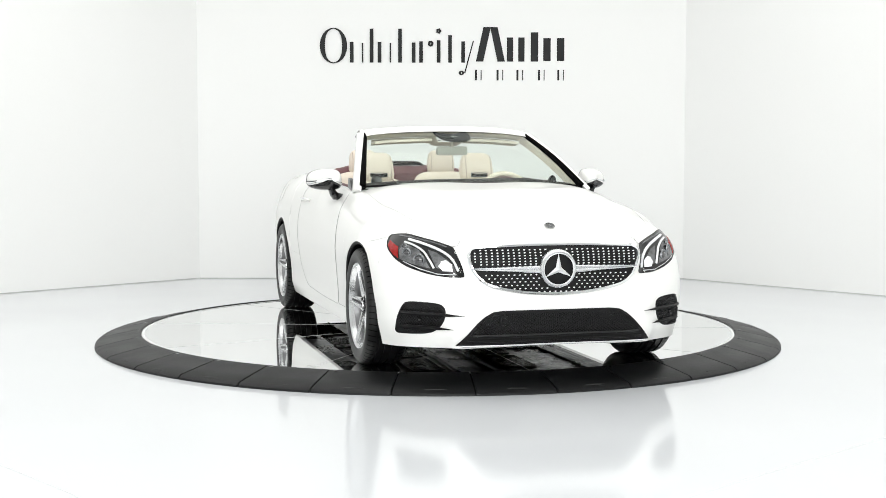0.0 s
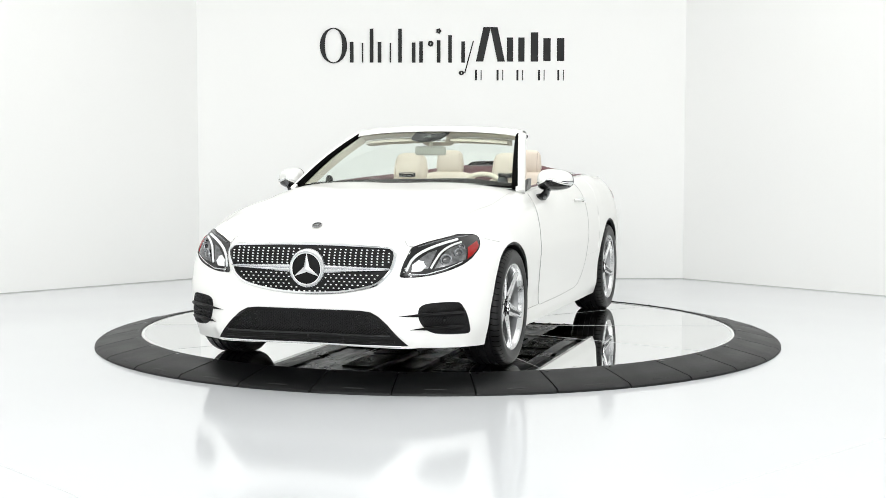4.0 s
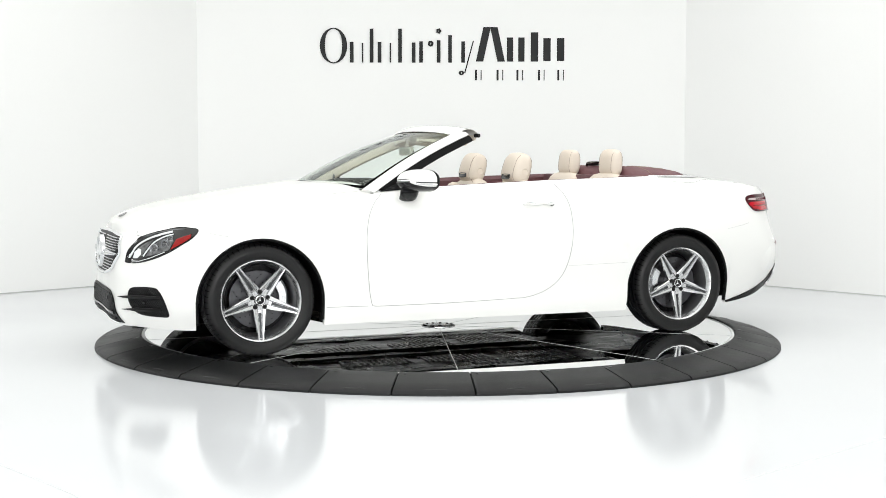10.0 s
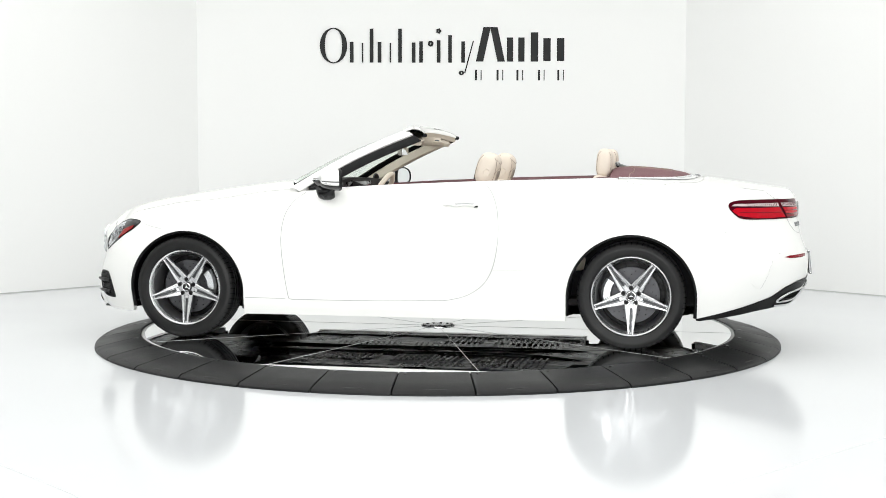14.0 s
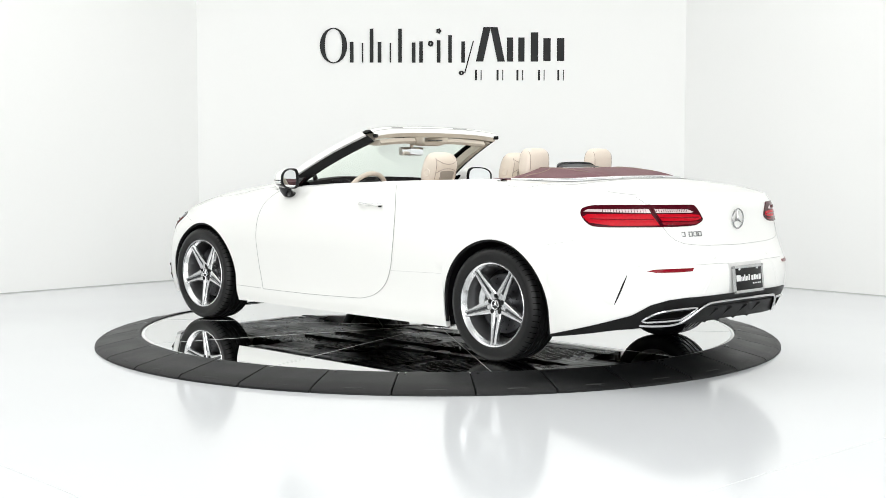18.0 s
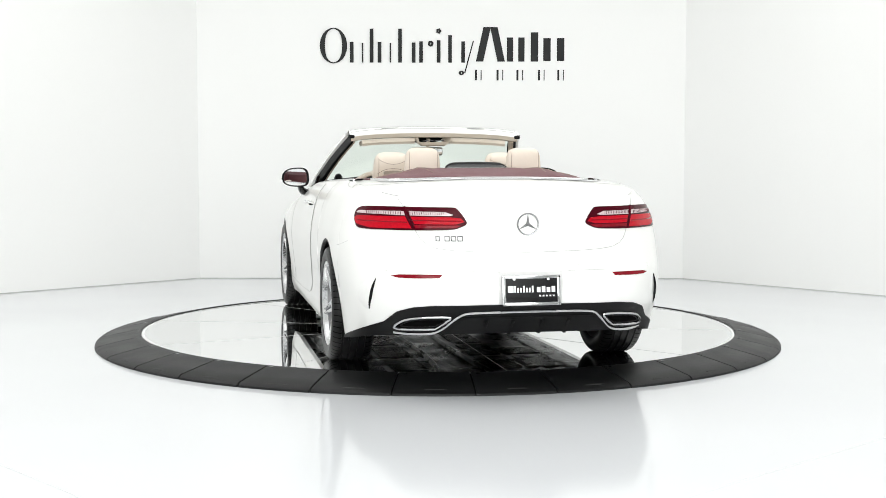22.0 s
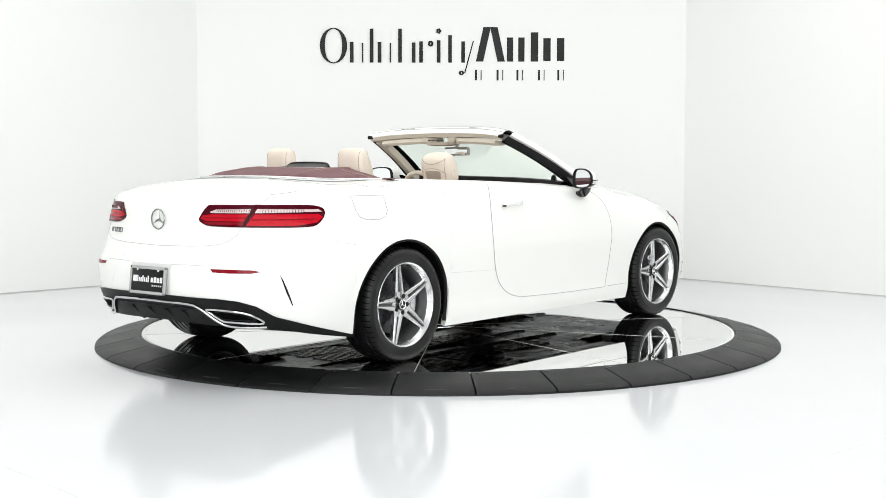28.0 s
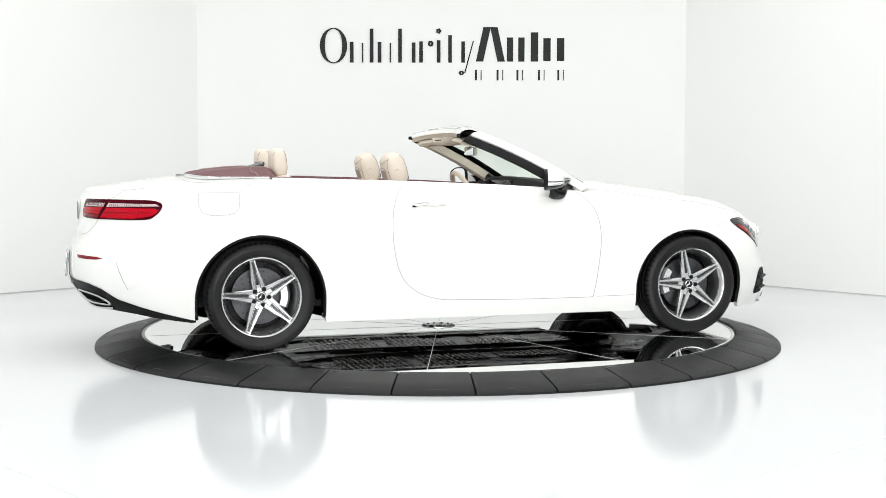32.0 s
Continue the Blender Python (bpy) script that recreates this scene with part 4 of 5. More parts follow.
            part("lamp_ring", bm, M_LAMPGREY, h, "chrome ring round a projector")
            bm = bmesh.new()
            lathe(bm, [(r * math.cos(q), -0.004 + 0.5 * r * math.sin(q)) for q in np.linspace(0, math.pi / 2, 7)], 20, turn)
            part("lens", bm, M_LENS, h, "round projector lens")
        patch("lamp_bowl", [F(0.655, 0.592), X(2.02, 0.612), X(1.96, 0.638), X(1.93, 0.690), F(0.745, 0.712), F(0.70, 0.690), F(0.675, 0.645)], M_BOWL, h, side, off=0.0045, rings=4, label="faceted grey lamp bowl")
        patch("lamp_bowl", [F(0.548, 0.585), F(0.565, 0.635), F(0.615, 0.675), F(0.655, 0.690), F(0.645, 0.655), F(0.625, 0.595)], M_BOWL, h, side, off=0.0045, rings=4)
        # Fixed white patch: a bright reflection on the lens, painted as colour.
        patch("lamp_glint", [F(0.535, 0.578), F(0.548, 0.615), F(0.575, 0.638), F(0.60, 0.632), F(0.615, 0.605), F(0.595, 0.58)], M_GUIDE_GLINT, h, side, off=0.0055, rings=3, label="flat white patch painted as a bright reflection on the lamp")
        patch("side_reflector", [X(1.953, 0.640), X(1.917, 0.700), X(1.878, 0.716), X(1.832, 0.730), X(1.842, 0.708), X(1.885, 0.680)], M_AMBER, h, side, off=0.0065, rings=3, label="orange-red side reflector")
        line("lower_guide", [F(0.53, 0.562), F(0.62, 0.564), F(0.70, 0.588), X(1.98, 0.626)], M_CHROME, h, side, r=0.0028, off=0.004)
        line("upper_guide", [F(0.56, 0.705), F(0.64, 0.732), F(0.72, 0.752), X(1.86, 0.758)], M_LAMPGREY, h, side, r=0.003, off=0.004)
        line("lamp_edge", hp, M_BLACK, h, side, r=0.0022, off=0.002, closed=True)
        # bonnet shut line
        bm = bmesh.new()
        pts = []
        for x, y in spline([(1.92, 0.655), (1.5, 0.722), (1.1, 0.742), (0.78, 0.738)], 8):
            pts.append(top_skin(x, side * y, 0.0004))
        tube(bm, pts, 0.0008, 5)
        part("bonnet_gap", bm, M_GAP, CAR)
        bm = bmesh.new()
        tube(bm, [nose(side * y, z, 0.0008) for y, z in ((0.538, 0.706), (0.515, 0.712), (0.508, 0.722), (0.50, 0.735))], 0.002, 5)
        part("bonnet_gap", bm, M_GAP, CAR)


build_nose()


# ---------------------------------------------------------------- tail
def build_tail():
    for side in (1, -1):
        tp = [X(-2.015, 0.890), X(-2.027, 0.908), X(-2.065, 0.919), X(-2.12, 0.923), X(-2.22, 0.924), R(0.60, 0.924), R(0.48, 0.9235), R(0.40, 0.923), R(0.376, 0.921), R(0.364, 0.914), R(0.340, 0.885), R(0.320, 0.852), R(0.318, 0.841),
              R(0.330, 0.829), R(0.37, 0.813), R(0.41, 0.808), R(0.5, 0.805), R(0.58, 0.804), R(0.66, 0.803), R(0.72, 0.803), X(-2.18, 0.803), X(-2.10, 0.808), X(-2.06, 0.828), X(-2.026, 0.862)]
        tp = [tuple(q) for q in spline(tp, 3, True)]
        t = patch("tail_lamp", tp, M_DARKRED, CAR, side, off=0.006, rings=6, label="wrap-round dark red tail lamp with clear strip")
        patch("lamp_lens", [X(-2.036, 0.858), X(-2.058, 0.873), R(0.612, 0.874), R(0.586, 0.814), R(0.70, 0.812), X(-2.18, 0.812), X(-2.075, 0.828)], M_REDLENS, t, side, off=0.0085, rings=4, label="bright red lens")
        patch("lamp_lens", [R(0.588, 0.874), R(0.40, 0.872), R(0.345, 0.866), R(0.330, 0.848), R(0.37, 0.836), R(0.572, 0.836)], M_REDLENS, t, side, off=0.0085, rings=4, label="bright red lens")
        patch("lower_lens", [R(0.574, 0.832), R(0.37, 0.832), R(0.345, 0.829), R(0.375, 0.817), R(0.568, 0.815)], M_RED, t, side, off=0.0075, rings=3)
        patch("lamp_strip", [X(-2.032, 0.886), X(-2.052, 0.899), R(0.618, 0.902), R(0.612, 0.880)], M_TAILWHITE, t, side, off=0.0088, rings=3, label="clear pale strip")
        patch("lamp_strip", [R(0.594, 0.902), R(0.425, 0.899), R(0.385, 0.884), R(0.40, 0.879), R(0.590, 0.880)], M_TAILWHITE, t, side, off=0.0088, rings=3, label="clear pale strip")
        bm = bmesh.new()
        for k in range(16):
            y = 0.43 + 0.0105 * k
            tube(bm, [skin(*R(y, 0.884), 0.009, side), skin(*R(y + 0.002, 0.899), 0.009, side)], 0.0016, 4)
        for s in np.linspace(R(0.63, 0.89)[0], X(-2.13, 0.89)[0], 16):
            tube(bm, [skin(s, 0.883, 0.009, side), skin(s + 0.003, 0.899, 0.009, side)], 0.0016, 4)
        tagged(part("strip_ribbing", bm, M_DARKRED, t), kind="stuff")
        line("lamp_split", [R(0.611, 0.927), R(0.592, 0.86), R(0.574, 0.806)], M_DARKRED, t, side, r=0.0032, off=0.007)
        line("lamp_rib", [X(-2.08, 0.848), X(-2.25, 0.845), R(0.605, 0.845)], M_RED, t, side, r=0.003, off=0.0085)
        line("lamp_rib", [R(0.58, 0.855), R(0.35, 0.853)], M_RED, t, side, r=0.003, off=0.0085)
        # bumper reflector, corner slit, sensor
        r = patch("bumper_reflector", [R(0.452, 0.583), R(0.56, 0.583), R(0.66, 0.580), R(0.697, 0.571), R(0.66, 0.563), R(0.56, 0.563), R(0.47, 0.566)], M_RED, CAR, side, off=0.004, rings=3, label="narrow red bumper reflector")
        lip, slot = [], []
        for q in range(15):
            f = q / 14
            z = 0.552 - 0.168 * f
            x = float(np.interp(z, (0.384, 0.46, 0.552), (-2.217, -2.248, -2.283)))
            s, w = X(x, z)[0], max(0.02, math.sin(math.pi * (0.04 + 0.92 * f))) ** 0.7
            lip.append([skin(s + 0.13 * w, z, -0.001, side), skin(s + 0.08 * w, z, 0.005 * w, side), skin(s + 0.03 * w, z, 0.010 * w, side), skin(s + 0.006, z, 0.013 * w, side), skin(s + 0.001, z, 0.0125 * w, side)])
            slot.append([skin(s + 0.001, z, 0.0125 * w, side), skin(s - 0.004 * w, z, 0.004 * w, side), skin(s - 0.010 * w, z, 0.0008, side)])
        bm = bmesh.new()
        grid(bm, lip)
        vent = part("vent_lip", bm, M_PAINT, CAR)
        bm = bmesh.new()
        grid(bm, slot)
        part("corner_slit", bm, M_BLACK, vent, "black curved bumper slit")
        for y, z in ((0.27, 0.625), (0.72, 0.60)):
            p = skin(sr(y), z, 0.0012, side)
            bm = bmesh.new()
            bmesh.ops.create_icosphere(bm, subdivisions=2, radius=0.011, matrix=Matrix.Translation(p - Vector((-0.008, 0, 0))))
            part("parking_sensor", bm, M_PAINT, CAR)
        # boot lid shut line
        line("boot_gap", [R(0.640, 0.966), R(0.613, 0.917), R(0.593, 0.86), R(0.573, 0.808), R(0.562, 0.783), R(0.547, 0.758), R(0.519, 0.732), R(0.475, 0.714), R(0.40, 0.704), R(0.28, 0.697), (0.0, 0.691)], M_GAP, CAR, side, r=0.0013, off=0.0005)
        line("bumper_joint", [X(-2.014, 0.732), X(-1.952, 0.717), X(-1.82, 0.695)], M_GAP, CAR, side, r=0.0007, off=0.0003)
        bm = bmesh.new()
        tube(bm, [top_skin(x, y * side, 0.0006) for x, y in spline([(-2.235, 0.628), (-2.17, 0.668), (-2.10, 0.70)], 5)], 0.0016, 5)
        part("boot_gap", bm, M_GAP, CAR)
        line("bumper_shelf_joint", [R(0.16, 0.594), R(0.28, 0.598), R(0.44, 0.598)], M_GAP, CAR, side, r=0.0010, off=0.0003)
    # diffuser
    ss = list(np.linspace(0, s_x(-1.835), 60))
    hi = lambda s: float(np.interp(s, (0, sr(0.50), sr(0.60), sr(0.68), sr(0.75), s_x(-2.18), s_x(-1.84)), (0.430, 0.423, 0.413, 0.386, 0.325, 0.285, 0.198)))
    lo = lambda s: max(low_z(s) - 0.004, 0.15)
    d = band("diffuser", ss, lambda s: min(lo(s), hi(s) - 0.01), hi, M_BLACK, off=0.006, label="matt black rear diffuser")
    bm = bmesh.new()
    pts = [tail(y, z, 0.016) for y, z in spline([(s * y, z) for s, seq in ((-1, 1), (1, -1)) for y, z in ((0.66, 0.268), (0.61, 0.265), (0.53, 0.266), (0.475, 0.275), (0.435, 0.30), (0.39, 0.345), (0.35, 0.374), (0.30, 0.384), (0.12, 0.388))[::seq]], 5)]
    tube(bm, pts, 0.0075, 8)
    part("diffuser_trim", bm, M_TRIM, d, "chrome trim line across the diffuser")
    bm = bmesh.new()
    rows = []
    for y in np.linspace(-0.40, 0.40, 25):
        rows.append([tail(y, z, o) for z, o in ((0.36, 0.01), (0.33, -0.015), (0.285, -0.03), (0.262, -0.02), (0.255, -0.08))])
    grid(bm, rows)
    part("diffuser_panel", bm, M_BLACK, d)
    for y in (-0.22, -0.08, 0.08, 0.22):
        bm = bmesh.new()
        tube(bm, [tail(y, 0.345, 0.005), tail(y, 0.30, -0.01), tail(y, 0.265, -0.008)], 0.013, 6)
        part("diffuser_fin", bm, M_BLACK, d)
    for side in (1, -1):
        ep = [R(0.412, 0.350), R(0.425, 0.363), R(0.55, 0.358), R(0.622, 0.342), R(0.662, 0.305), R(0.645, 0.290), R(0.50, 0.296), R(0.466, 0.304)]
        e = patch("exhaust_tip", ep, M_VOID, d, side, off=0.010, rings=4, label="flat chrome-rimmed exhaust tip")
        bm = bmesh.new()
        tube(bm, [skin(s, z, 0.012, side) for s, z in spline(ep, 4, True)], 0.0072, 8, True)
        part("exhaust_rim", bm, M_TRIM, d, "chrome exhaust rim")
        bm = bmesh.new()
        tube(bm, [skin(s, z, 0.011, side) for s, z in spline([(s, 0.33 + (z - 0.33) * 0.62) for s, z in [(ep[0][0] + (q[0] - ep[0][0]) * 0.8 + 0.02, q[1]) for q in ep]], 4, True)], 0.003, 6, True)
        part("exhaust_inner", bm, M_BLACK, d)
    # emblem and model badge (plain bars)
    p = tail(0, 0.836, 0.006)
    bm = bmesh.new()
    m = Matrix.Translation(p) @ pose(0, 0, 0, 0, 0, 90)
    emblem(bm, 0.055, 0.0042, 0.002, m, 0.006)
    part("rear_emblem", bm, M_BADGE, CAR, "chrome ring emblem with three arms")
    for y0, y1, z0, z1 in ((0.474, 0.457, 0.752, 0.775), (0.430, 0.408, 0.752, 0.775), (0.398, 0.376, 0.752, 0.775), (0.366, 0.342, 0.752, 0.775)):
        bm = bmesh.new()
        tube(bm, [tail(y, z, 0.003) for y, z in ((y0, z0), (y0, z1), (y1, z1), (y1, z0))], 0.0034, 5, True)
        part("badge_bar", bm, M_BADGE, CAR)
    # Flat patch on the skin; the recess's shade is put into its grey.
    patch("plate_recess_shade", [(-0.171, 0.594), (0.171, 0.594), (0.168, 0.425), (-0.168, 0.425)], M_RECESS_SHADE, CAR, off=0.002, rings=3, where=tail, label="flat grey patch coloured as the shade of a shallow plate recess")
    for sgn in (1, -1):
        bm = bmesh.new()
        tube(bm, [tail(sgn * y, z, -0.0022) for y, z in spline([(0.25, 0.594), (0.285, 0.588), (0.31, 0.56), (0.385, 0.44)], 6)], 0.004, 6)
        part("bumper_crease", bm, M_PAINT, CAR)
    # number plate with a chrome frame and plain bars
    px = tail(0, 0.49, 0.004).x
    bm = bmesh.new()
    box(bm, 0, 0, 0, 0.008, 0.282, 0.132, 0.002)
    plate = new("number_plate", finish(bm, "number_plate", M_PLATE))
    plate.parent = CAR
    plate.matrix_basis = pose(px - 0.008, 0.001, 0.500, 0, 6, 0)
    tagged(plate, "black plate with plain pale bars")
    bm = bmesh.new()
    fr = [(-0.145, -0.069), (0.145, -0.069), (0.145, 0.069), (-0.145, 0.069)]
    for (y0, z0), (y1, z1) in zip(fr, fr[1:] + fr[:1]):
        box(bm, -0.002, (y0 + y1) / 2, (z0 + z1) / 2, 0.014, abs(y1 - y0) + 0.018, abs(z1 - z0) + 0.018 if abs(z1 - z0) > 0.01 else 0.018, 0.004)
    part("plate_frame", bm, M_TRIM, plate, "chrome plate frame")
    bars = [(0.118, 0.030, 0.034)] + [(0.095 - i * 0.0155, 0.009, 0.024 if i % 3 else 0.034) for i in range(7)] + [(-0.030 - i * 0.026, 0.019, 0.030 if i % 2 else 0.026) for i in range(4)]
    for y, w, h in bars:
        bm = bmesh.new()
        box(bm, -0.0055, y - 0.008, 0.002 + h / 2 - 0.012, 0.002, w, h)
        part("plate_bar", bm, M_PLATEWHITE, plate, smooth=False)
    for i in range(5):
        bm = bmesh.new()
        box(bm, -0.0055, -0.045 - i * 0.018, -0.028, 0.002, 0.009, 0.008)
        part("plate_bar", bm, M_PLATEWHITE, plate, smooth=False)
    for y in (-0.09, 0.09):
        bm = bmesh.new()
        lathe(bm, [(0.0, 0.004), (0.008, 0.003), (0.009, 0.0)], 12, Matrix.Translation((-0.005, y, 0.058)) @ pose(0, 0, 0, 0, 0, 90))
        part("plate_screw", bm, M_CHROME, plate)
    # raised brake light on the boot edge
    bm = bmesh.new()
    tube(bm, [top_skin(-1.845 + 0.10 * (abs(y) / 0.4) ** 2, y, 0.004) for y in np.linspace(-0.26, 0.26, 21)], 0.007, 6, False, 0.5)
    bl = part("brake_light", bm, M_RIM_STRIP, CAR, "pale ribbed high brake light")
    bm = bmesh.new()
    for y in np.linspace(-0.2, 0.2, 27):
        p = top_skin(-1.845 + 0.10 * (abs(y) / 0.4) ** 2, y, 0.006)
        tube(bm, [p + Vector((-0.009, 0.003, -0.002)), p + Vector((-0.001, -0.003, 0.003))], 0.0026, 4)
    tagged(part("brake_light_ribbing", bm, M_BADGE, bl), kind="stuff")


build_tail()


# ---------------------------------------------------------------- windscreen frame
def ws_base(k, lift=0.0):
    return Vector((0.945 - 0.235 * k * k, 0.756 * k, 1.012 - 0.026 * k * k + lift))


def ws_top(k):
    return Vector((0.115 - 0.085 * k * k, 0.588 * k, 1.366 - 0.020 * k * k - 0.012 * abs(k) ** 6))


def ws(k, t, off=0.0):
    a, b = ws_base(k), ws_top(k)
    p = a + (b - a) * t
    bulge = 0.030 * math.sin(math.pi * t) * (1 - 0.3 * k * k) + off
    return p + Vector((0.42, 0, 0.9)) * bulge


def build_windscreen():
    bm = bmesh.new()
    ks, ts = np.linspace(-1, 1, 25), np.linspace(0, 1, 13)
    rows = [[ws(k * 0.97, t) for t in ts] for k in ks]
    inner = [[ws(k * 0.97, t, -0.005) for t in ts] for k in ks]
    a, b = grid(bm, rows), grid(bm, inner)
    n = len(ts)
    for i in range(len(ks) - 1):
        for j in (0, n - 1):
            bm.faces.new((a[i][j], a[i + 1][j], b[i + 1][j], b[i][j]))
    for i in (0, len(ks) - 1):
        for j in range(n - 1):
            bm.faces.new((a[i][j], a[i][j + 1], b[i][j + 1], b[i][j]))
    w = part("windscreen", bm, M_GLASS, CAR, "clear faintly green windscreen")
    w.visible_shadow = False
    # black edge bands
    for nm, f in (("windscreen_top_band", lambda u: (u * 0.97, 0.965, 0.03)), ("windscreen_bottom_band", lambda u: (u * 0.98, 0.008, 0.014))):
        bm = bmesh.new()
        grid(bm, [[ws(f(u)[0], f(u)[1] - f(u)[2], 0.003), ws(f(u)[0], f(u)[1] + f(u)[2], 0.004), ws(f(u)[0], f(u)[1] + f(u)[2], -0.004)] for u in np.linspace(-1, 1, 25)])
        part(nm, bm, M_VOID, CAR)
    for side in (1, -1):
        # pillar: white outside, black seal behind, beige lining inside
        def ring(t, pts):
            c = ws(side * 1.0, t)
            return [c + Vector((x, y * side, z)) for x, y, z in pts]
        bm = bmesh.new()
        vs = grid(bm, [ring(t, ((0.035, -0.012, 0.004), (0.024, 0.012, 0.016), (-0.02, 0.030, 0.010), (-0.045, 0.030, -0.006), (-0.040, 0.0, -0.02), (0.0, -0.012, -0.006))) for t in np.linspace(-0.05, 1.0, 15)], True)
        bm.faces.new(vs[0]), bm.faces.new(vs[-1])
        p = part("windscreen_pillar", bm, M_PAINT, CAR, "white windscreen pillar")
        bm = bmesh.new()
        tube(bm, [ws(side * 0.972, t, 0.004 - 0.006 * t) for t in np.linspace(0, 0.985, 13)], [0.023 - 0.006 * i / 12 for i in range(13)], 8)
        part("pillar_band", bm, M_VOID, p)
        bm = bmesh.new()
        vs = grid(bm, [ring(t, ((-0.036, 0.010 + 0.010 * (1 - t), -0.006), (-0.056, 0.010 + 0.012 * (1 - t), -0.016), (-0.092, -0.006 + 0.010 * (1 - t), -0.046), (-0.084, -0.020, -0.052), (-0.04, -0.008, -0.022))) for t in np.linspace(0.03, 1.0, 15)], True)
        bm.faces.new(vs[0]), bm.faces.new(vs[-1])
        part("pillar_seal", bm, M_BLACK, p, "black rubber door glass seal")
        bm = bmesh.new()
        vs = grid(bm, [ring(t, ((0.0, -0.018, -0.010), (-0.035, -0.010, -0.03), (-0.08, -0.018, -0.052), (-0.055, -0.038, -0.05), (-0.005, -0.034, -0.02))) for t in np.linspace(0.0, 1.0, 15)], True)
        bm.faces.new(vs[0]), bm.faces.new(vs[-1])
        part("pillar_lining", bm, M_LINING, p, "beige pillar lining")
        # black corner triangle at the mirror's foot
        bm = bmesh.new()
        tri = [(0.655, 0.966), (0.50, 0.985), (0.435, 1.045), (0.50, 1.035)]
        ins = [Vector((x, (0.775 - 0.25 * (z - 0.96)) * side, z)) for x, z in tri]
        grid(bm, [[v + Vector((0, 0.012 * side, 0)) for v in ins], [v - Vector((0, 0.012 * side, 0)) for v in ins]], True)
        face(bm, [v + Vector((0, 0.012 * side, 0)) for v in ins])
        part("mirror_foot", bm, M_GLOSS, CAR, "gloss black corner piece")
    # header
    bm = bmesh.new()
    rows = []
    for k in np.linspace(-1.02, 1.02, 33):
        c = ws_top(k)
        rows.append([c + Vector(v) for v in ((0.052, 0, -0.016), (0.034, 0, -0.002), (0.006, 0, 0.018), (-0.035, 0, 0.030), (-0.075, 0, 0.027), (-0.105, 0, 0.010), (-0.122, 0, -0.008), (-0.123, 0, -0.018))])
    grid(bm, rows)
    h = part("windscreen_header", bm, M_PAINT, CAR, "white windscreen header")
    bm = bmesh.new()
    for dx, dz in ((-0.050, 0.0288), (-0.098, 0.0145)):
        tube(bm, [ws_top(k) + Vector((dx, 0, dz)) for k in np.linspace(-1.0, 1.0, 33)], 0.0022, 5)
    part("header_joint", bm, M_GAP, h)
    bm = bmesh.new()
    rows = []
    for k in np.linspace(-1.0, 1.0, 33):
        c = ws_top(k)
        rows.append([c + Vector(v) for v in ((0.015, 0, -0.008), (-0.01, 0, -0.03), (-0.06, 0, -0.048), (-0.10, 0, -0.044), (-0.119, 0, -0.018))])
    grid(bm, rows)
    part("header_lining", bm, M_LINING, h, "beige header lining")
    for sgn in (1, -1):
        bm = bmesh.new()
        tube(bm, [ws_top(sgn * k) + Vector((-0.112 - 0.004 * i, 0, -0.016 + 0.003 * i)) for i, k in enumerate((0.97, 1.0, 1.025))], 0.013, 8)
        part("header_corner_seal", bm, M_BLACK, h)
        bm = bmesh.new()
        tube(bm, [ws_top(sgn * k) + Vector((-0.085, 0, 0.0215)) for k in (0.42, 0.62)], 0.006, 6, False, 0.4)
        part("latch_slot", bm, M_BADGE, h)
        # sun visor
        bm = bmesh.new()
        rows = []
        for k in np.linspace(0.215, 0.865, 13):
            c = ws_top(sgn * k) + Vector((-0.02, 0, -0.066))
            rows.append([c + Vector(v) for v in ((0.06, 0, 0.004), (0.06, 0, -0.012), (0.0, 0, -0.022), (-0.07, 0, -0.024), (-0.085, 0, -0.008), (-0.07, 0, 0.016))])
        vs = grid(bm, rows, True)
        bm.faces.new(vs[0]), bm.faces.new(vs[-1])
        part("sun_visor", bm, M_LINING, h, "beige folded sun visor")
    bm = bmesh.new()
    grid(bm, [[(x, s * w0, z) for s, w0, z in ((-1, wt, 1.318), (-1, wt * 0.9, 1.285), (-1, wt * 0.66, zb), (1, wt * 0.66, zb), (1, wt * 0.9, 1.285), (1, wt, 1.318))] for x, wt, zb in ((-0.06, 0.118, 1.285), (-0.045, 0.125, 1.264), (0.02, 0.125, 1.258), (0.12, 0.11, 1.268), (0.15, 0.10, 1.28))])
    part("roof_console", bm, M_LINING, h, "beige overhead console")
    for y in (-0.055, -0.02, 0.02, 0.055):
        bm = bmesh.new()
        box(bm, -0.055, y, 1.296, 0.006, 0.026, 0.008, 0.002, None)
        part("console_button", bm, M_ALLOY_DARK, h)
    bm = bmesh.new()
    rows = []
    for t, w0 in ((0.99, 0.122), (0.93, 0.121), (0.86, 0.116), (0.80, 0.104), (0.765, 0.078)):
        rows.append([ws(k * w0 / 0.6, t, -0.012) + Vector((0, 0, dz)) for k, dz in ((-1, 0), (-0.5, -0.01), (0, -0.014), (0.5, -0.01), (1, 0))])
    grid(bm, rows)
    part("sensor_cover", bm, M_VOID, CAR, "black sensor cover behind the glass")
    bm = bmesh.new()
    grid(bm, [[ws(-0.045, 0.835, -0.0085), ws(0.045, 0.835, -0.0085)], [ws(-0.012, 0.878, -0.0085), ws(0.012, 0.878, -0.0085)]])
    part("sensor_window", bm, M_LAMPGREY, CAR, "small grey camera window")
    bm = bmesh.new()
    box(bm, 0.19, 0.0, 1.222, 0.032, 0.216, 0.060, 0.014, None)
    r = part("rear_view_mirror", bm, M_HOUSING, CAR, "pale grey inside mirror")
    bm = bmesh.new()
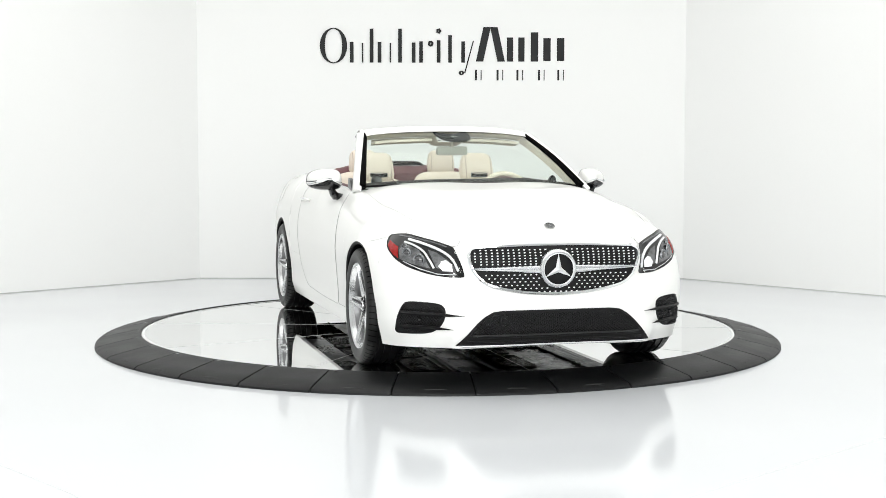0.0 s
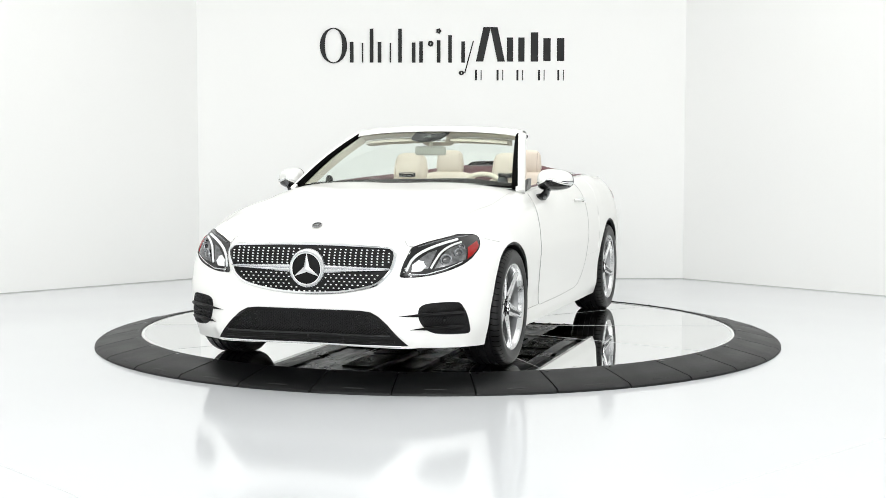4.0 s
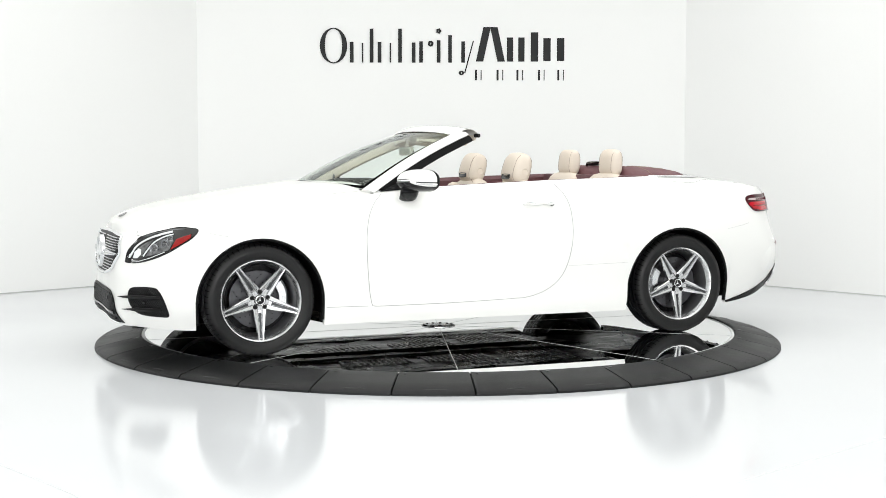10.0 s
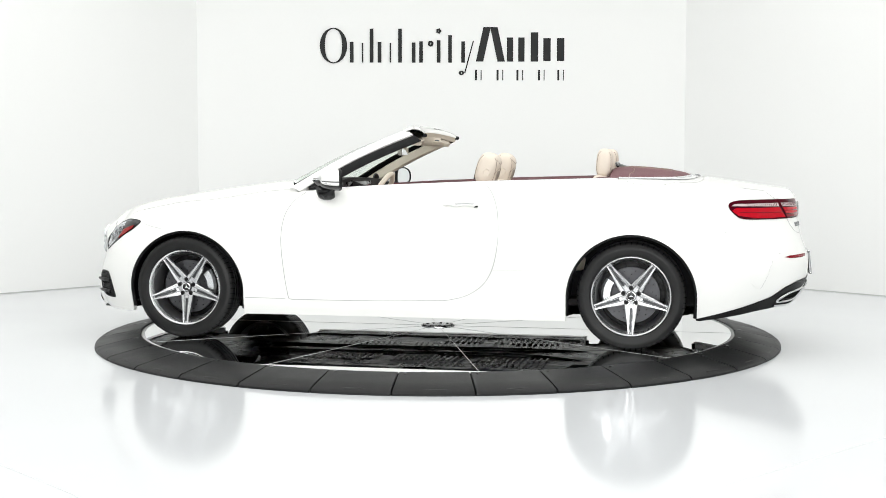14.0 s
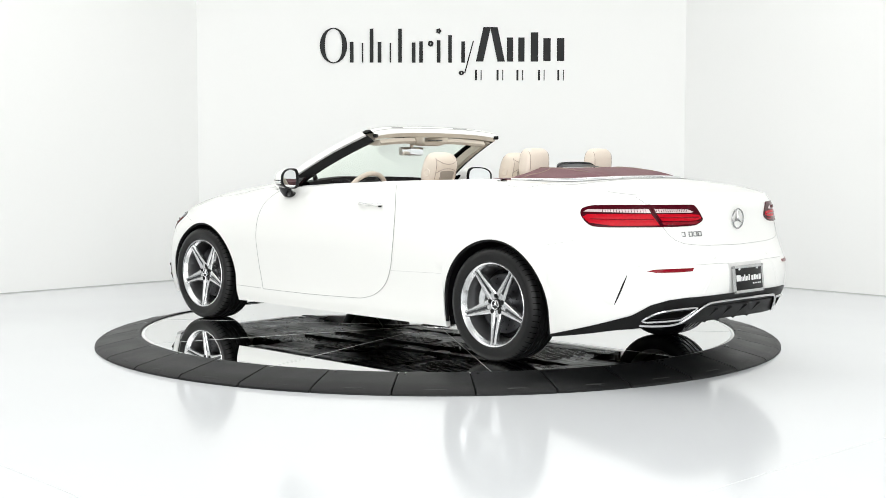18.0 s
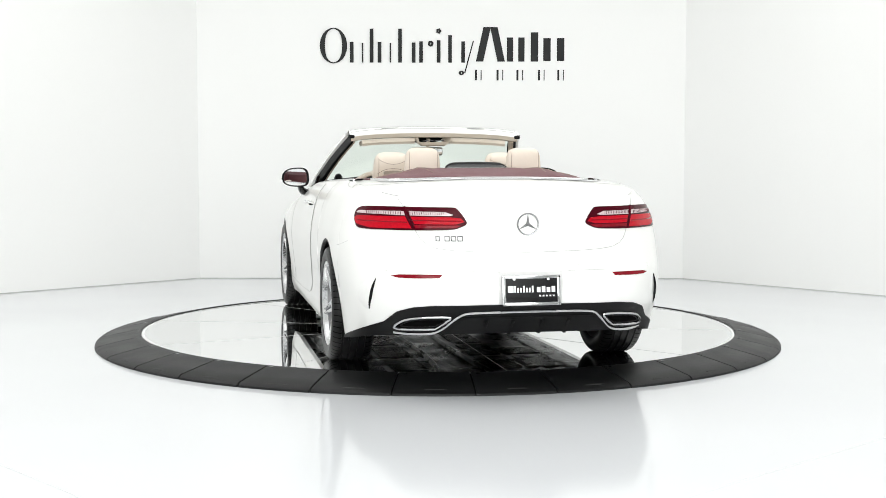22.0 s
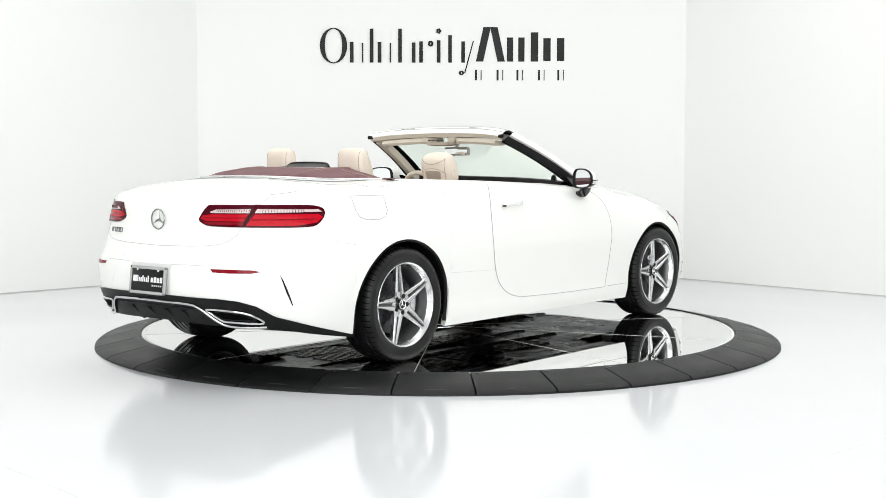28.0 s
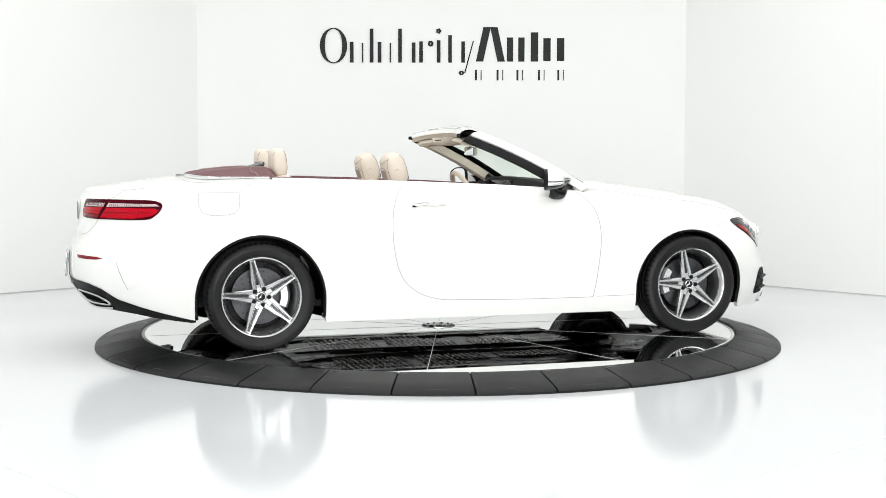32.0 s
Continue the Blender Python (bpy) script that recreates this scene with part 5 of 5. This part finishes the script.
    box(bm, 0.1725, 0.0, 1.222, 0.003, 0.202, 0.049, 0.001, None)
    part("mirror_glass", bm, M_MGLASS, r)
    bm = bmesh.new()
    tube(bm, [(0.19, 0, 1.222), (0.175, 0, 1.312)], 0.012, 8)
    part("mirror_stem", bm, M_LINING, r)
    # cowl
    bm = bmesh.new()
    rows = []
    for k in np.linspace(-1, 1, 25):
        b = ws_base(k)
        rows.append([b + Vector((0.03, 0, -0.012)), b + Vector((0.0, 0, -0.006)), b + Vector((-0.06, 0, -0.05)), b + Vector((-0.08, 0, -0.1))])
    grid(bm, rows)
    part("cowl", bm, M_BLACK, CAR, "black cowl panel under the glass")


build_windscreen()


# ---------------------------------------------------------------- door mirrors
def build_mirrors():
    n = 40
    for side in (1, -1):
        def rim_point(j, k=1.0, fwd=0.0, lift=0.0):
            a = 2 * math.pi * j / n
            ca, sa = math.cos(a), math.sin(a)
            p = 0.55 if ca < 0 else 0.85          # squarer towards the car, rounder outside
            yy = 0.096 * math.copysign(abs(ca) ** p, ca) * (1 - 0.06 * sa)
            zz = 0.066 * math.copysign(abs(sa) ** 0.72, sa) * (1 - 0.10 * ca)
            return Vector((0.388 - 0.34 * yy + fwd, (0.927 + k * yy - 0.12 * fwd) * side, 1.036 + k * zz + lift))
        steps = ((1.0, 0.0), (1.035, 0.012), (1.04, 0.04), (1.0, 0.075), (0.90, 0.108), (0.72, 0.135), (0.45, 0.153), (0.15, 0.161))
        upper = [j for j in range(-3, 24)]
        lower = [j for j in range(23, 38)]
        bm = bmesh.new()
        grid(bm, [[rim_point(j, k, f) for j in upper] for k, f in steps])
        m = new("door_mirror", finish(bm, "door_mirror", M_PAINT))
        m.parent = CAR
        tagged(m, "white door mirror with black foot and chrome blinker strip")
        bm = bmesh.new()
        grid(bm, [[rim_point(j, k * 1.004, f) for j in lower] for k, f in steps])
        part("mirror_lower_shell", bm, M_GLOSS, m, "gloss black lower shell")
        bm = bmesh.new()
        tube(bm, [rim_point(-2, k * 1.02, f, 0.004) for k, f in steps[1:]] + [rim_point(22, k * 1.02, f, 0.006) for k, f in steps[:3:-1]], 0.0048, 6)
        part("blinker_strip", bm, M_CHROME, m, "chrome and clear blinker strip")
        bm = bmesh.new()
        tube(bm, [rim_point(-0.6, k * 1.025, f, 0.0) for k, f in steps[1:6]], 0.0032, 6)
        part("blinker_gap", bm, M_GLOSS, m)
        bm = bmesh.new()
        face(bm, [rim_point(j, 0.90, 0.004) for j in range(n)])
        part("mirror_glass", bm, M_MGLASS, m, smooth=False)
        bm = bmesh.new()
        grid(bm, [[rim_point(j, k, f) for k, f in ((1.04, 0.014), (1.03, 0.0), (0.96, -0.006), (0.90, 0.0), (0.89, 0.012))] for j in list(range(n)) + [0]])
        part("mirror_rim", bm, M_BLACK, m, "black rim round the mirror glass")
        bm = bmesh.new()
        rows = []
        for y, z, rx, rz in ((0.895, 0.985, 0.062, 0.020), (0.882, 0.955, 0.060, 0.026), (0.862, 0.932, 0.056, 0.028), (0.835, 0.925, 0.052, 0.026), (0.79, 0.93, 0.050, 0.024)):
            rows.append([Vector((0.498 + rx * math.cos(q), (y - 0.5 * rz * math.sin(q)) * side, z + rz * math.sin(q) * 0.85)) for q in [2 * math.pi * i / 14 for i in range(14)]])
        vs = grid(bm, rows, True)
        bm.faces.new(vs[0]), bm.faces.new(vs[-1])
        part("mirror_arm", bm, M_GLOSS, m, "gloss black mirror arm")


build_mirrors()


# ---------------------------------------------------------------- cabin
def pillow(bm, m, sx, sy, sz, p=3.2, nu=20, nv=12):
    """A soft rounded block."""
    rows = []
    for i in range(nv + 1):
        b = -math.pi / 2 + math.pi * i / nv
        row = []
        for j in range(nu):
            a = 2 * math.pi * j / nu
            f = lambda v: math.copysign(abs(v) ** (2 / p), v)
            row.append(m @ Vector((sx / 2 * f(math.cos(b)) * f(math.cos(a)), sy / 2 * f(math.cos(b)) * f(math.sin(a)), sz / 2 * f(math.sin(b)))))
        rows.append(row)
    grid(bm, rows, True)


def rest_depth(dims, y, z):
    """How far the skin of a head restraint stands before its middle plane, at y across and z up."""
    sx, sy, sz, pa, pb = dims
    c = max(0.0, 1 - abs(2 * z / sz) ** pb) ** (1 / pb)
    wide = max(0.0, 1 - abs(2 * z / sz) ** 4.2) ** (1 / 4.2)
    half = sy / 2 * max(wide, 1e-6) * (1 - 0.16 * z / sz)
    return sx / 2 * c * max(0.0, 1 - abs(y / half) ** pa) ** (1 / pa)


def head_restraint(bm, m, dims, nu=32, nv=18):
    """A soft block, squarer in plan than in height, a little narrower towards the top."""
    sx, sy, sz, pa, pb = dims
    rows = []
    for i in range(nv + 1):
        b = -math.pi / 2 + math.pi * i / nv
        c, z = max(0.0, math.cos(b)) ** (2 / pb), sz / 2 * math.copysign(abs(math.sin(b)) ** (2 / pb), math.sin(b))
        wide = max(0.0, 1 - abs(2 * z / sz) ** 4.2) ** (1 / 4.2)
        row = []
        for j in range(nu):
            a = 2 * math.pi * j / nu
            f = lambda v: math.copysign(abs(v) ** (2 / pa), v)
            row.append(m @ Vector((sx / 2 * c * f(math.cos(a)), sy / 2 * wide * (1 - 0.16 * z / sz) * f(math.sin(a)), z)))
        rows.append(row)
    grid(bm, rows, True)


def rest_loop(dims, y, n=36):
    """A seam line round a head restraint at y across."""
    sz, front, back = dims[2], [], []
    for z in np.linspace(-0.497, 0.497, n // 2):
        d = rest_depth(dims, y, z * sz)
        if d > 0:
            front.append(Vector((d + 0.0005, y, z * sz)))
            back.append(Vector((-d - 0.0005, y, z * sz)))
    return front + back[::-1]


def build_cabin():
    # belt rails and door cards
    for side in (1, -1):
        ss = np.linspace(s_x(-1.345), s_x(0.70), 40)
        bm = bmesh.new()
        rows = []
        for s in ss:
            e = Vector(edge(s))
            e.y *= side
            rows.append([e, e + Vector((0, -0.012 * side, 0.008)), e + Vector((0, -0.034 * side, 0.007)), e + Vector((0, -0.04 * side, -0.01))])
        grid(bm, rows)
        part("belt_trim", bm, M_PAINT, CAR, "white belt line with thin seal")
        bm = bmesh.new()
        tube(bm, [Vector((edge(s).x, (edge(s).y - 0.030) * side, edge(s).z + 0.008)) for s in ss], 0.0065, 6)
        part("belt_seal", bm, M_SATIN, CAR, "thin silver belt strip")
        bm = bmesh.new()
        rows = []
        for s in ss:
            e = Vector(edge(s))
            e.y *= side
            rows.append([e + Vector((0, -0.036 * side, 0.004)), e + Vector((0, -0.050 * side, 0.014)), e + Vector((0, -0.085 * side, 0.014)), e + Vector((0, -0.11 * side, -0.01)), e + Vector((0, -0.115 * side, -0.13))])
        grid(bm, rows)
        part("door_card_top", bm, M_MAROON, CAR, "maroon leather door top")
        bm = bmesh.new()
        rows = []
        for s in ss:
            e = Vector(edge(s))
            e.y *= side
            rows.append([e + Vector((0, -0.114 * side, -0.12)), e + Vector((0, -0.12 * side, -0.24)), Vector((e.x, (abs(e.y) - 0.11) * side, 0.30 if e.x > -0.98 else 0.76))])
        grid(bm, rows)
        part("door_card", bm, M_CREAM, CAR, "cream leather door card")
        bm = bmesh.new()
        p = Vector((0.53, 0.60 * side, 1.024))
        lathe(bm, [(0.0, 0.004), (0.026, 0.004), (0.032, 0.007), (0.036, 0.0)], 20, Matrix.Translation(p) @ pose(0, 0, 0, 0, 0, 90 + 25 * side))
        tw = part("tweeter", bm, M_ALLOY_DARK, CAR, "round dark speaker grille with silver rim")
        bm = bmesh.new()
        lathe(bm, [(0.0, 0.0075), (0.022, 0.0075), (0.027, 0.005)], 18, Matrix.Translation(p) @ pose(0, 0, 0, 0, 0, 90 + 25 * side))
        part("speaker_mesh", bm, M_DASH, tw)
    bm = bmesh.new()
    box(bm, -0.28, 0, 0.27, 2.0, 1.5, 0.04, 0.01)
    part("cabin_floor", bm, M_CARPET, CAR)
    bm = bmesh.new()
    box(bm, -0.1, 0, 0.50, 1.2, 0.22, 0.42, 0.04)
    part("centre_tunnel", bm, M_MAROON, CAR)
    # dashboard
    bm = bmesh.new()
    rows = []
    for k in np.linspace(-1, 1, 25):
        y = 0.70 * k
        hump = 0.012 * math.exp(-((y - 0.37) / 0.2) ** 2)
        rows.append([(0.90 - 0.2 * k * k, y, 0.965), (0.72, y, 1.018 - 0.03 * k * k + hump), (0.58, y, 1.039 - 0.03 * k * k + hump), (0.48, y, 1.037 - 0.03 * k * k + hump), (0.44, y, 0.97), (0.46, y, 0.85), (0.52, y, 0.6)])
    grid(bm, rows)
    d = part("dashboard", bm, M_DASH, CAR, "dark dashboard with maroon lower trim")
    bm = bmesh.new()
    rows = []
    for k in np.linspace(-0.98, 0.98, 25):
        y = 0.70 * k
        rows.append([(0.440, y, 0.945), (0.428, y, 0.92), (0.435, y, 0.88), (0.452, y, 0.85)])
    grid(bm, rows)
    part("dash_trim", bm, M_MAROON, d)
    for y in (-0.6, -0.12, 0.0, 0.12, 0.6):
        bm = bmesh.new()
        lathe(bm, [(0.0, 0.006), (0.026, 0.006), (0.034, 0.012), (0.038, 0.0)], 18, Matrix.Translation((0.43, y, 0.915)) @ pose(0, 0, 0, 0, 0, 90))
        part("air_vent", bm, M_SATIN, d, "round silver air vent")
    bm = bmesh.new()
    box(bm, 0.455, 0.20, 0.965, 0.02, 0.62, 0.10, 0.006, None)
    part("screen", bm, M_GLOSS, d, "wide black display")
    # steering wheel
    m = Matrix.Translation((0.27, 0.37, 0.910)) @ pose(0, 0, 0, 0, -28, 0)
    bm = bmesh.new()
    tube(bm, [m @ Vector((0, 0.178 * math.cos(a), 0.178 * math.sin(a))) for a in np.linspace(0, 2 * math.pi, 40, endpoint=False)], 0.017, 10, True)
    w = new("steering_wheel", finish(bm, "steering_wheel", M_CREAM))
    w.parent = CAR
    tagged(w, "cream leather steering wheel")
    bm = bmesh.new()
    pillow(bm, m @ Matrix.Translation((0.02, 0, -0.01)), 0.05, 0.15, 0.13)
    part("wheel_boss", bm, M_DASH, w)
    for a in (0, 180, 270):
        bm = bmesh.new()
        tube(bm, [m @ Vector((0.012, 0.05 * math.cos(radians(a)), 0.05 * math.sin(radians(a)))), m @ Vector((0.0, 0.17 * math.cos(radians(a)), 0.17 * math.sin(radians(a))))], 0.015, 8, False, 0.5)
        part("wheel_spoke", bm, M_SATIN, w)
    bm = bmesh.new()
    tube(bm, [m @ Vector((0.03, 0, 0)), m @ Vector((0.22, 0, -0.02))], 0.035, 10)
    part("steering_column", bm, M_DASH, w)
    # front seats
    for y in (0.375, -0.375):
        bm = bmesh.new()
        pillow(bm, pose(-0.18, y, 0.50, 0, -6, 0), 0.56, 0.52, 0.20, 4)
        s = new("front_seat", finish(bm, "front_seat", M_CREAM))
        s.parent = CAR
        tagged(s, "cream leather front seat with dark piping")
        bm = bmesh.new()
        pillow(bm, pose(-0.415, y, 0.74, 0, -14, 0), 0.20, 0.52, 0.60, 3, 24, 14)
        pillow(bm, pose(-0.455, y, 0.940, 0, -14, 0), 0.14, 0.40, 0.22, 2.1, 24, 12)
        for sg in (1, -1):
            pillow(bm, pose(-0.38, y + sg * 0.22, 0.74, 0, -14, 0), 0.20, 0.11, 0.52, 3)
        part("backrest", bm, M_CREAM, s, "cream leather backrest")
        dims, hm = (0.150, 0.240, 0.222, 3.2, 2.7), pose(-0.472, y, 1.101, 0, -16, 0)
        bm = bmesh.new()
        head_restraint(bm, hm, dims)
        hr = part("headrest", bm, M_CREAM, s, "cream leather head restraint")
        for sg in (1, -1):
            bm = bmesh.new()
            tube(bm, [hm @ p for p in rest_loop(dims, sg * 0.094)], 0.0014, 5, True)
            part("piping", bm, M_STITCH, hr)
            bm = bmesh.new()
            lathe(bm, [(0.0, 0.001), (0.018, 0.002), (0.021, 0.005), (0.024, 0.005), (0.026, 0.0)], 22, hm @ Matrix.Translation((-0.012, sg * 0.1185, -0.018)) @ pose(0, 0, 0, 0 if sg > 0 else 180))
            part("adjuster_button", bm, M_CREAM, hr, "round cream adjuster button")
        bm = bmesh.new()
        tube(bm, [hm @ Vector((0.0655 + 0.10 * dz, dy, -0.070 + dz)) for dy, dz in spline([(-0.058, 0.0), (-0.05, 0.013), (0.05, 0.013), (0.058, 0.0), (0.05, -0.013), (-0.05, -0.013)], 4, True)], 0.0042, 6, True)
        part("neck_vent", bm, M_ALLOY_DARK, hr, "black neck heater vent with silver rim")
        bm = bmesh.new()
        box(bm, 0.063, 0, -0.070, 0.010, 0.112, 0.024, 0.004, hm)
        part("vent_slot", bm, M_GLOSS, hr)
        # taupe panel and seams on the back
        edge_line = spline([(-0.050, -0.052), (0.050, -0.052), (0.060, -0.024), (0.054, 0.008), (-0.054, 0.008), (-0.060, -0.024)], 4, True)
        bm = bmesh.new()
        mid = np.mean(np.array(edge_line), axis=0)
        rows = [[hm @ Vector((-rest_depth(dims, *(mid + (q - mid) * f)) - o, *(mid + (q - mid) * f))) for q in edge_line] for f, o in ((1.0, -0.001), (0.97, 0.0022), (0.6, 0.0022), (0.05, 0.0022))]
        grid(bm, rows, True)
        part("rear_panel", bm, M_PANEL, hr, "taupe panel on the back")
        for pts in ([(q * 0.096, 0.060 + 0.014 * abs(q) ** 3 - 0.006 * math.cos(q * 3)) for q in np.linspace(-1, 1, 17)],
                    [(q * 0.100, 0.026 - 0.040 * abs(q) ** 2.5) for q in np.linspace(-1, 1, 17)]):
            bm = bmesh.new()
            tube(bm, [hm @ Vector((-rest_depth(dims, a, b) - 0.0004, a, b)) for a, b in pts], 0.0015, 5)
            part("piping", bm, M_STITCH, hr)
        bm = bmesh.new()
        loop = [(-0.385 - 0.035 * math.sin(math.pi * t), y + 0.235 * math.cos(math.pi * t), 0.55 + 0.50 * math.sin(math.pi * t) ** 0.6) for t in np.linspace(0, 1, 24)]
        tube(bm, loop, 0.003, 5)
        part("piping", bm, M_STITCH, s)
    # rear seats
    bm = bmesh.new()
    pillow(bm, pose(-0.95, 0, 0.52), 0.50, 1.10, 0.20, 5)
    r = new("rear_bench", finish(bm, "rear_bench", M_CREAM))
    r.parent = CAR
    tagged(r, "cream leather rear bench with two seats")
    for y in (0.315, -0.315):
        bm = bmesh.new()
        pillow(bm, pose(-1.18, y, 0.82, 0, -12, 0), 0.16, 0.50, 0.50, 4, 20, 12)
        part("rear_backrest", bm, M_CREAM, r)
        bm = bmesh.new()
        dims, hm = (0.108, 0.212, 0.19, 3.4, 2.9), pose(-1.235, y, 1.143, 0, -4, 0)
        head_restraint(bm, hm, dims)
        hr = part("rear_headrest", bm, M_CREAM, r, "cream leather rear head restraint")
        for sg in (1, -1):
            bm = bmesh.new()
            tube(bm, [hm @ p for p in rest_loop(dims, sg * 0.086)], 0.0014, 5, True)
            part("piping", bm, M_STITCH, hr)
    bm = bmesh.new()
    box(bm, -1.24, 0, 0.905, 0.10, 1.34, 0.30, 0.02)
    part("rear_panel", bm, M_MAROON, CAR, "maroon panel behind the rear seats")
    # soft-top cover
    bm = bmesh.new()
    rows = []
    for i, x in enumerate(np.concatenate([[-1.27, -1.285], np.linspace(-1.30, -1.80, 24)])):
        w = 0.645 - 0.05 * np.clip((-1.30 - x) / 0.3, 0, 1) ** 2
        if x < -1.6:
            w *= max(0.05, 1 - ((-1.6 - x) / 0.202) ** 3.0) ** 0.45
        zc = float(np.interp(x, (-1.80, -1.75, -1.65, -1.5, -1.38, -1.32, -1.29, -1.27), (1.060, 1.072, 1.092, 1.109, 1.117, 1.116, 1.105, 1.04)))
        row = []
        for j in range(29):
            k = -1 + 2 * j / 28
            y = w * k
            base = top_skin(x, y).z if x < -1.34 else 1.04
            bow = (1 - abs(k) ** 2.6) ** 0.8
            fold = 0.013 * math.exp(-((abs(y) - 0.36) / 0.06) ** 2) + 0.006 * math.exp(-((abs(y) - 0.22) / 0.02) ** 2)
            row.append((x, y, max(base + 0.004, base - 0.0 + (zc - base) * bow) + (fold if abs(k) < 0.9 else 0)))
        rows.append(row)
    grid(bm, rows)
    cov = part("soft_top_cover", bm, M_FABRIC, CAR, "maroon leather-covered soft-top lid")
    for sgn in (1, -1):
        bm = bmesh.new()
        pts = []
        for r_ in rows[3:20]:
            q = r_[22] if sgn > 0 else r_[6]
            pts.append(Vector(q) + Vector((0, 0, 0.001)))
        tube(bm, pts, 0.0025, 5)
        part("cover_seam", bm, M_STITCH, cov)
    for js in (range(0, 9), range(20, 29)):
        bm = bmesh.new()
        tube(bm, [Vector(rows[7 + (1 if j in (3, 4, 5, 23, 24, 25) else 0)][j]) + Vector((0, 0, 0.001)) for j in js], 0.0028, 5)
        part("cover_seam", bm, M_STITCH, cov)
    # cover surround strip
    bm = bmesh.new()
    loop = [Vector(r_[0]) + Vector((0, 0, 0.002)) for r_ in rows[4:]] + [Vector(r_[-1]) + Vector((0, 0, 0.002)) for r_ in rows[:3:-1]]
    tube(bm, loop, 0.007, 6)
    part("cover_trim", bm, M_SATIN, CAR, "silver trim round the soft-top lid")
    for sgn in (1, -1):
        bm = bmesh.new()
        strip = []
        for r_ in rows[8:]:
            q = Vector(r_[-1] if sgn > 0 else r_[0])
            wid = 0.055 * min(1.0, max(0.0, (-1.42 - q.x) / 0.2))
            strip.append([top_skin(q.x - wid * t * 0.8, q.y + sgn * wid * t, 0.0035) for t in (0.0, 0.5, 1.0)])
        grid(bm, strip)
        part("deck_trim", bm, M_RIM_STRIP, CAR, "pale silver panel beside the soft-top lid")
    # draught stop between the rear head restraints
    bm = bmesh.new()
    arch = spline([(-1.315, -0.185, 1.118), (-1.305, -0.165, 1.132), (-1.300, -0.13, 1.141), (-1.295, 0, 1.144), (-1.300, 0.13, 1.141), (-1.305, 0.165, 1.132), (-1.315, 0.185, 1.118)], 5)
    tube(bm, arch, 0.0085, 8)
    ds = part("draught_stop", bm, M_GLOSS, CAR, "black draught stop frame")
    bm = bmesh.new()
    grid(bm, [[Vector(p), Vector((p[0] - 0.075, p[1] * 1.02, 1.118))] for p in arch])
    part("draught_mesh", bm, M_ALLOY_DARK, ds, "grey mesh of the draught stop")


build_cabin()

tagged(CAR, "white open-top convertible car with maroon soft-top cover and cream seats", "car")


# ---------------------------------------------------------------- movement: the plate turns and carries the car
# small unevenness of the drive, in degrees, second by second
WOBBLE = (0.40, 0.45, 0.2, -0.15, -0.15, 0.0, 0.02, 0.08, 0.03, -0.22, -0.26, -0.13, 0.12, 0.28, 0.38, 0.33, 0.2, 0.0, -0.17, -0.12, -0.06,
          0.1, 0.18, 0.2, -0.1, -0.4, -0.27, -0.07, 0.07, 0.02, -0.17, -0.18, 0.08)


def heading(t):
    return -73.716 - 8.3858 * t - 1.1455 * (t / 16 - 1) ** 2 + WOBBLE[int(round(t))]


def motions():
    plate_rows, car_rows = [], []
    for i in range(33):
        t = float(i)
        a = heading(t)
        c, s = math.cos(radians(a)), math.sin(radians(a))
        plate_rows.append((t, pose(0, 0, 0, 0, 0, a)))
        car_rows.append((t, pose(0.0585 * c - 0.0262 * s, 0.0585 * s + 0.0262 * c, 0.0, 0, 0, a - 0.19)))
    walk(PLATE, plate_rows)
    walk(CAR, car_rows)


motions()
